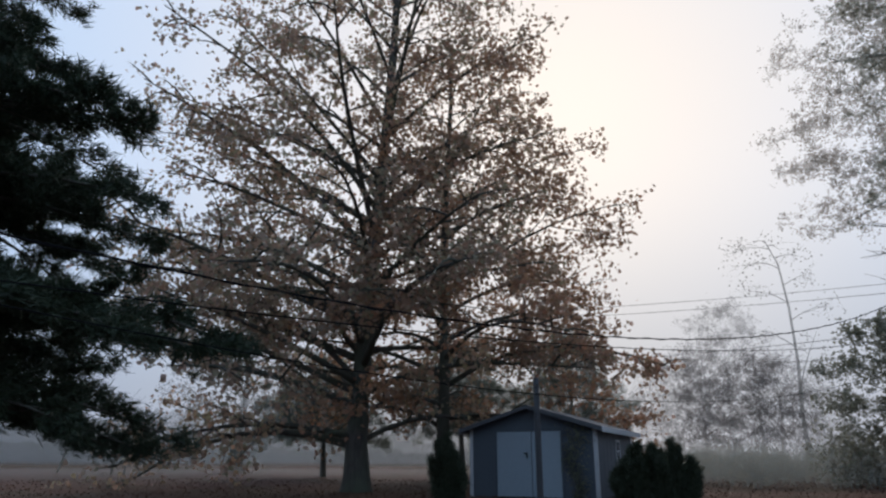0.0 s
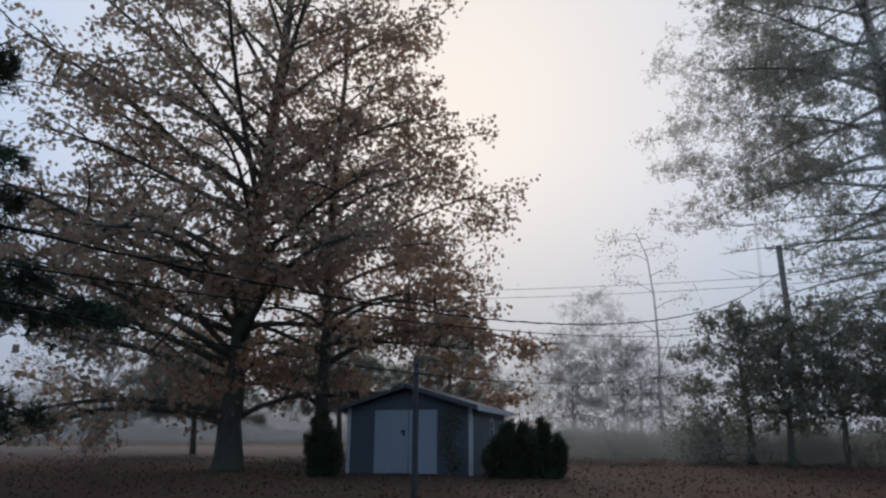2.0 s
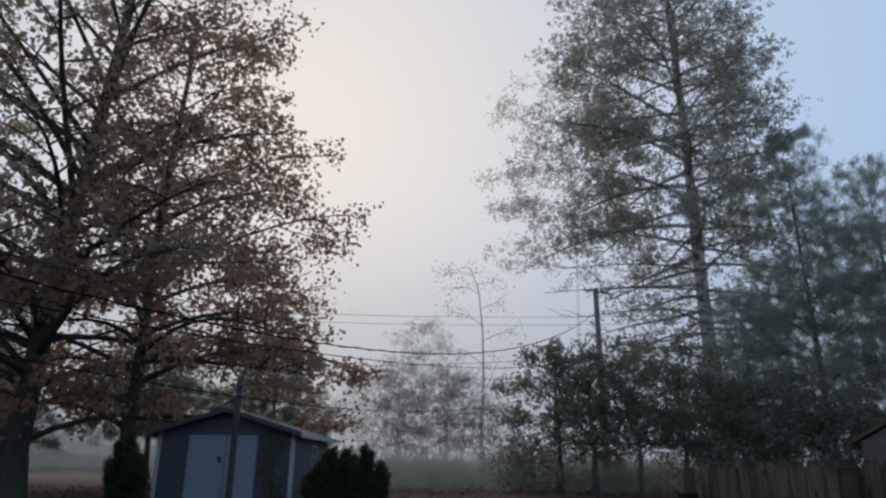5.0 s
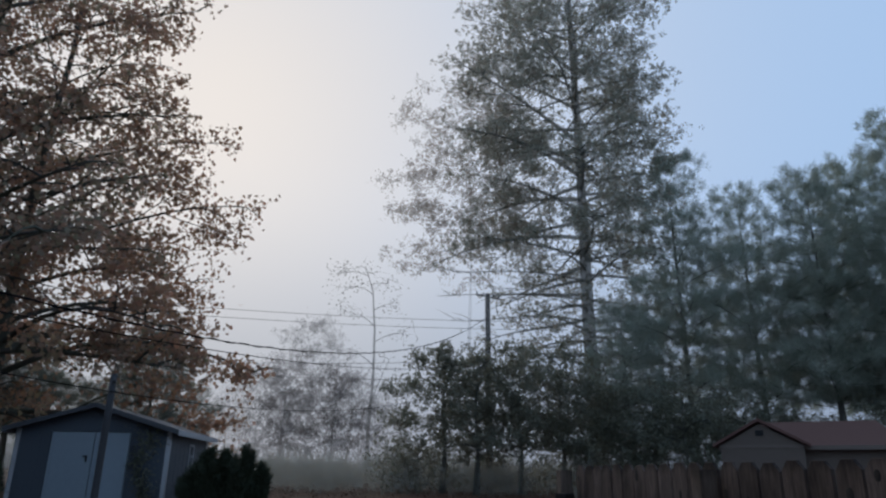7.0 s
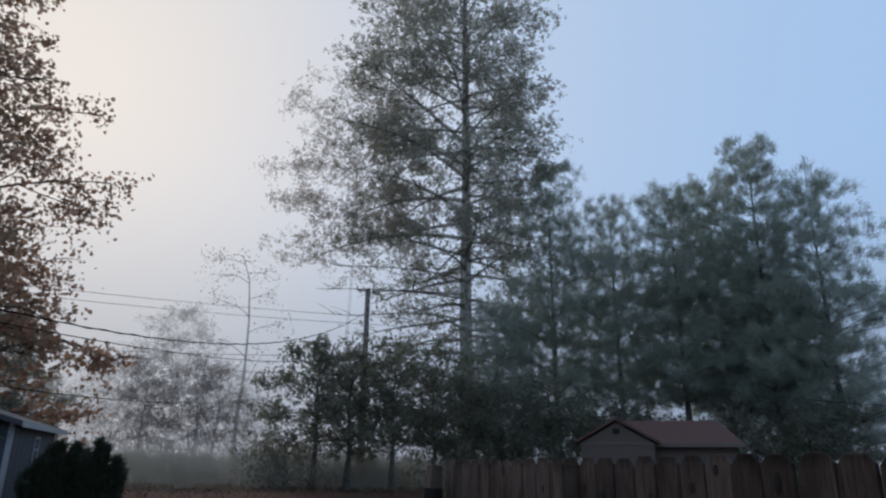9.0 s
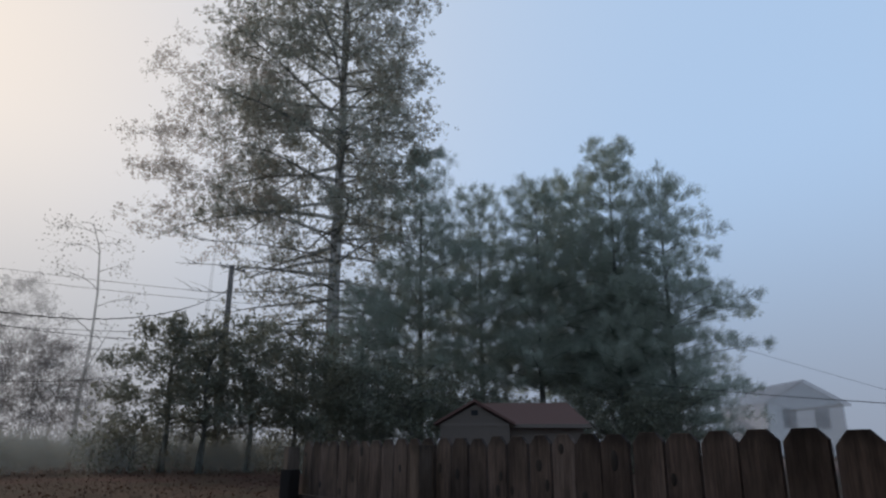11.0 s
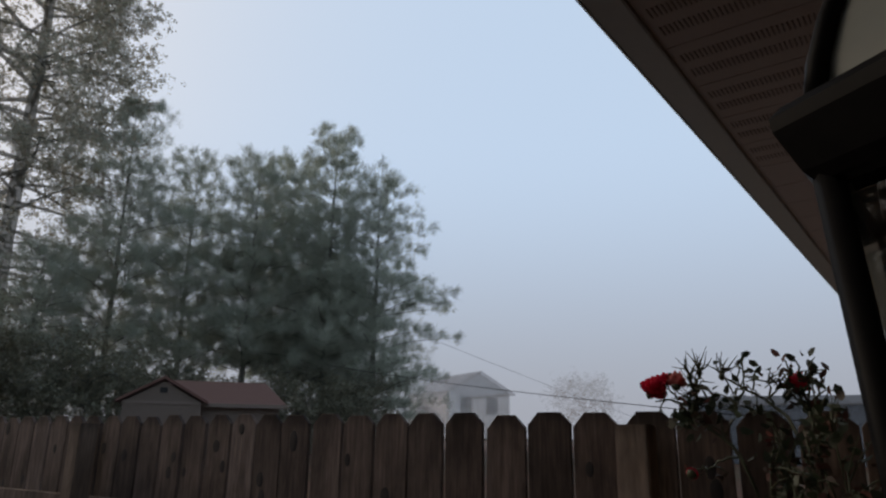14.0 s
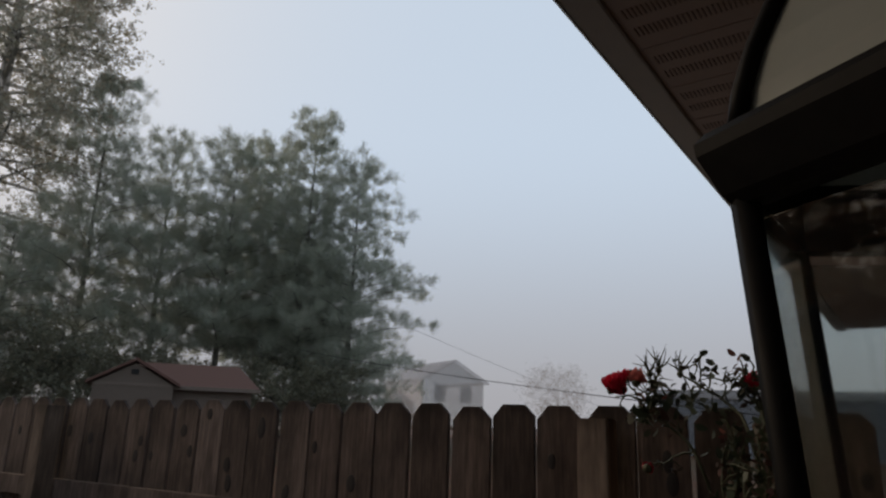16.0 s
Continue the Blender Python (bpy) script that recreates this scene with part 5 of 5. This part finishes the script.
def rose_bush():
    rng = np.random.default_rng(17)
    foot = at(107.0, 1.58, 0.0)
    top = thing("rose_bush", foot, "straggly rose bush with crimson blooms before the fence", "shrub")

    def spot(az, el, d):
        return at(az, d, EYE + d * math.tan(radians(el))) + Vector((0.021, -0.043, 0.008)) - foot

    leafpts, wilted, twig, hairs = [], [], Soup(), Soup()

    def stem(knots, r=0.006, twigs=10, start=0.25, leafy=3, reach=0.08):
        """A cane through the knots, with side twigs and leaves past the share start of its length."""
        pts = []
        for a, b in zip(knots, knots[1:]):
            pts += [Vector(a).lerp(Vector(b), k / 5) for k in range(5)]
        pts.append(Vector(knots[-1]))
        for _ in range(2):
            pts = [pts[0]] + [(pts[i - 1] + pts[i] * 2 + pts[i + 1]) / 4 for i in range(1, len(pts) - 1)] + [pts[-1]]
        pts = [p + Vector(rng.normal(size=3)) * 0.0025 for p in pts[:-1]] + [pts[-1]]
        n = len(pts)
        s = Soup()
        s.tube(pts, [r * (1 - 0.6 * i / (n - 1)) for i in range(n)], 7)
        hang("cane", s.mesh("cane", ROSE_CANE), top)
        for k in range(twigs):
            q, d = along(pts, rng.uniform(start, 1.0))
            e = (d * 0.6 + Vector(rng.normal(size=3)) * 0.8).normalized() * rng.uniform(0.3, 1.2) * reach
            twig.tube([q, q + e * 0.5 + Vector((0, 0, 0.006)), q + e], [0.0022, 0.0017, 0.001], 4, False)
            for m in range(leafy):
                (leafpts if rng.uniform() < 0.72 else wilted).append(np.array(q + e * rng.uniform(0.3, 1.1)) + rng.normal(size=3) * 0.010)
        return pts

    def sepals(c, n, r):
        """Thin spiky sepals left round a spent bloom."""
        for k in range(n):
            d = Vector((rng.normal() * 0.7, rng.normal() * 0.7, abs(rng.normal()) + 0.5)).normalized()
            bend = Vector(rng.normal(size=3)) * r * 0.3
            hairs.tube([c, c + d * r * 0.5, c + d * r + bend], [0.0028, 0.002, 0.0006], 4, False)
        hip = Soup()
        hip.tube([c - Vector((0, 0, 0.012)), c - Vector((0, 0, 0.004)), c + Vector((0, 0, 0.006))], [0.003, 0.008, 0.005], 8)
        hang("rose_hip", hip.mesh("rose_hip", ROSE_CANE), top)

    ground = Vector((0, 0, 0))
    fork = spot(98.7, 1.9, 1.74)
    low = spot(101.8, -1.2, 1.7)
    stem([ground, spot(104.5, -12, 1.62), low, fork], 0.0065, 7, 0.75, 3)
    for az, el, d, r, mat, label, tilt, via in ((95.9, 3.75, 1.76, 0.034, RED_PETAL, "crimson rose bloom", (0.5, -0.6), (97.0, 2.9)), (96.7, 4.35, 1.78, 0.019, RED_PETAL, "small crimson rose bloom", (0.2, 0.1), (97.4, 3.2)),
                                                (97.6, 4.25, 1.77, 0.026, PINK_PETAL, "faded pink rose bloom", (0.2, 0.3), (98.3, 3.0))):
        c = spot(az, el, d)
        stem([fork, spot(*via, d), c - Vector((0, 0, r))], 0.004, 4, 0.1, 1, 0.04)
        flower(top, c, r, mat, rng, label, tilt)
    for az, el in ((98.6, 4.6), (99.3, 4.9), (99.0, 3.6)):
        c = spot(az, el, 1.75)
        stem([fork, spot(98.9, 3.0, 1.74), c], 0.0035, 3, 0.2, 1, 0.03)
        sepals(c, 9, 0.045)
    for az, el in ((100.0, 2.6), (97.4, 1.7), (98.2, 1.3)):
        stem([fork, spot(az, el, 1.73)], 0.003, 5, 0.3, 4, 0.05)
    # the long cane that leans out over the fence's next boards
    bow = [ground, spot(107.2, -10, 1.6), spot(105.6, 1.2, 1.68), spot(103.3, 3.0, 1.72), spot(100.9, 4.5, 1.74)]
    stem(bow, 0.0055, 10, 0.72, 1, 0.06)
    sepals(spot(100.9, 4.6, 1.74), 6, 0.05)
    for knots in (((103.3, 3.0), (102.6, 4.6), (101.9, 5.5)), ((104.2, 2.4), (103.9, 4.2), (104.9, 4.6)), ((102.4, 3.5), (102.0, 2.6), (101.4, 1.9)), ((103.8, 2.7), (104.8, 3.8), (105.1, 4.4)), ((104.6, 2.0), (103.4, 1.6), (102.5, 2.2))):
        stem([spot(a, e, 1.71) for a, e in knots], 0.0028, 6, 0.3, 1, 0.045)
    c = spot(106.1, 3.95, 1.72)
    stem([ground, spot(107.5, -8, 1.6), spot(106.6, 2.0, 1.7), c - Vector((0, 0, 0.03))], 0.0055, 9, 0.6, 2, 0.05)
    flower(top, c, 0.028, RED_PETAL, rng, "crimson rose bloom", (0.4, 0.1))
    for az, el in ((106.2, 5.3), (106.9, 5.6), (107.6, 4.6), (105.6, 4.9)):
        stem([spot(106.6, 2.0, 1.7), spot(az - 0.2, el - 1.5, 1.7), spot(az, el, 1.7)], 0.003, 5, 0.3, 2, 0.04)
    # the leafy mass below
    for az, el, d, tw in ((104.6, 1.0, 1.66, 18), (106.0, 0.6, 1.62, 24), (107.8, 1.9, 1.6, 24), (103.6, -1.0, 1.66, 18), (105.0, -2.0, 1.62, 24), (106.4, -4.0, 1.58, 24), (108.4, -2.0, 1.6, 24), (104.2, -5.0, 1.6, 22), (106.8, -7.5, 1.58, 24), (105.6, -9.0, 1.58, 24), (109.0, -6.0, 1.56, 22), (103.2, -7.5, 1.62, 14), (107.0, 3.0, 1.66, 18)):
        stem([ground, spot(az + rng.uniform(-1, 2), el - 14, d), spot(az, el, d)], 0.0045, tw, 0.5, 4, 0.09)
    c = spot(98.2, -2.6, 1.7)
    stem([low, spot(99.6, -2.0, 1.7), c], 0.003, 3, 0.3, 2, 0.03)
    flower(top, c, 0.014, RED_PETAL, rng, "small half-open crimson bud", (0.9, 0.9))
    hang("twigwork", twig.mesh("twigwork", ROSE_CANE), top, kind="stuff")
    hang("sepal_spikes", hairs.mesh("sepal_spikes", ROSE_CANE), top, kind="stuff")
    hang("foliage", leaves("foliage", np.array(leafpts), rng, 0.028, ROSE_LEAF, OVATE), top, kind="stuff")
    hang("wilted_foliage", leaves("wilted_foliage", np.array(wilted), rng, 0.024, WILTED, OVATE * np.array((0.7, 1.0))), top, "dull red wilting leaves", kind="stuff")


rose_bush()

# ---------------------------------------------------------------- fence
# local x runs along the fence, away from the house; local y towards the neighbour


def fence():
    u = Vector((math.sin(radians(21.5)), math.cos(radians(21.5)), 0))
    origin = Vector((2.153, -0.097, 0))
    top = thing("picket_fence", origin, "weathered brown dog-eared board fence with knots", "fence", rz=math.atan2(u.y, u.x))
    rng = random.Random(5)
    H, pitch, wd, th = EYE + 0.075, 0.148, 0.139, 0.017
    boards = []
    for kind in range(6):
        bm = bmesh.new()
        w, c = wd / 2 - rng.uniform(0, 0.003), 0.034 + rng.uniform(-0.004, 0.005)
        h = H - 0.03 + rng.uniform(-0.006, 0.004)
        prism(bm, [(-w, 0), (w, 0), (w, h - c * 1.15), (w - c, h), (-w + c, h), (-w, h - c)], -th / 2, th / 2)
        bmesh.ops.bevel(bm, geom=[e for e in bm.edges if e.calc_length() > 0.03], offset=0.0015, segments=1, affect="EDGES")
        me = bpy.data.meshes.new("picket")
        bm.to_mesh(me)
        bm.free()
        me.materials.append(FENCE)
        boards.append(me)
    for i in range(-8, 29):
        x = i * pitch + rng.uniform(-0.003, 0.003) - (0.0 if i < -2 else 0.014 if i == -2 else 0.005 if i == -1 else 0.0)
        m = Matrix.Translation((x, rng.uniform(-0.002, 0.002), 0.03)) @ Matrix.Rotation(radians(rng.uniform(-0.45, 0.45)), 4, "Y") @ Matrix.Rotation(radians(rng.uniform(-1.2, 1.2)), 4, "Z")
        pk = hang("picket", boards[rng.randrange(6)], top, m=m)
        for k in range(rng.choice((0, 1, 1, 2, 2))):
            s = Soup()
            kx, kz, kr = rng.uniform(-0.045, 0.045), H - rng.uniform(0.07, 0.42), rng.uniform(0.010, 0.023)
            bm = bmesh.new()
            bmesh.ops.create_uvsphere(bm, u_segments=10, v_segments=6, radius=1.0, matrix=Matrix.Translation((kx, th / 2 + 0.0, kz)) @ Matrix.Diagonal((kr, 0.0022, kr * rng.uniform(1.2, 2.0), 1)))
            part("knot", bm, KNOT, pk, "dark wood knot")
    for z in (0.25, H - 0.36):
        part("rail", bm_box((-1.2, 0.0105, z - 0.085), (4.28, 0.048, z), 0.003), FENCE, top)
    for x in (-1.1, -0.142, 2.44, 4.23):
        part("fence_post", bm_box((x - 0.044, 0.0505, -0.3), (x + 0.044, 0.139, H - 0.035), 0.004), FENCE_POST, top, "paler square fence post")
    # added pale slab, guessed, so that the gaps between boards look bright
    gap_slab = thing("pavement", origin, "pale concrete slab added beyond the fence to brighten its gaps", "pavement", rz=math.atan2(u.y, u.x))
    tagged(gap_slab, kind="structure")
    part("slab", bm_box((-6, -7.5, -0.05), (2.2, -0.5, 0.13), 0.01), CONCRETE, gap_slab)
    stump = thing("short_post", on_ground(43.0, 5.2), "dark short wooden post at the fence's end", "post")
    part("shaft", bm_box((-0.05, -0.05, -0.1), (0.05, 0.05, EYE - 0.12 - 0.06), 0.006), KNOT, stump)


fence()
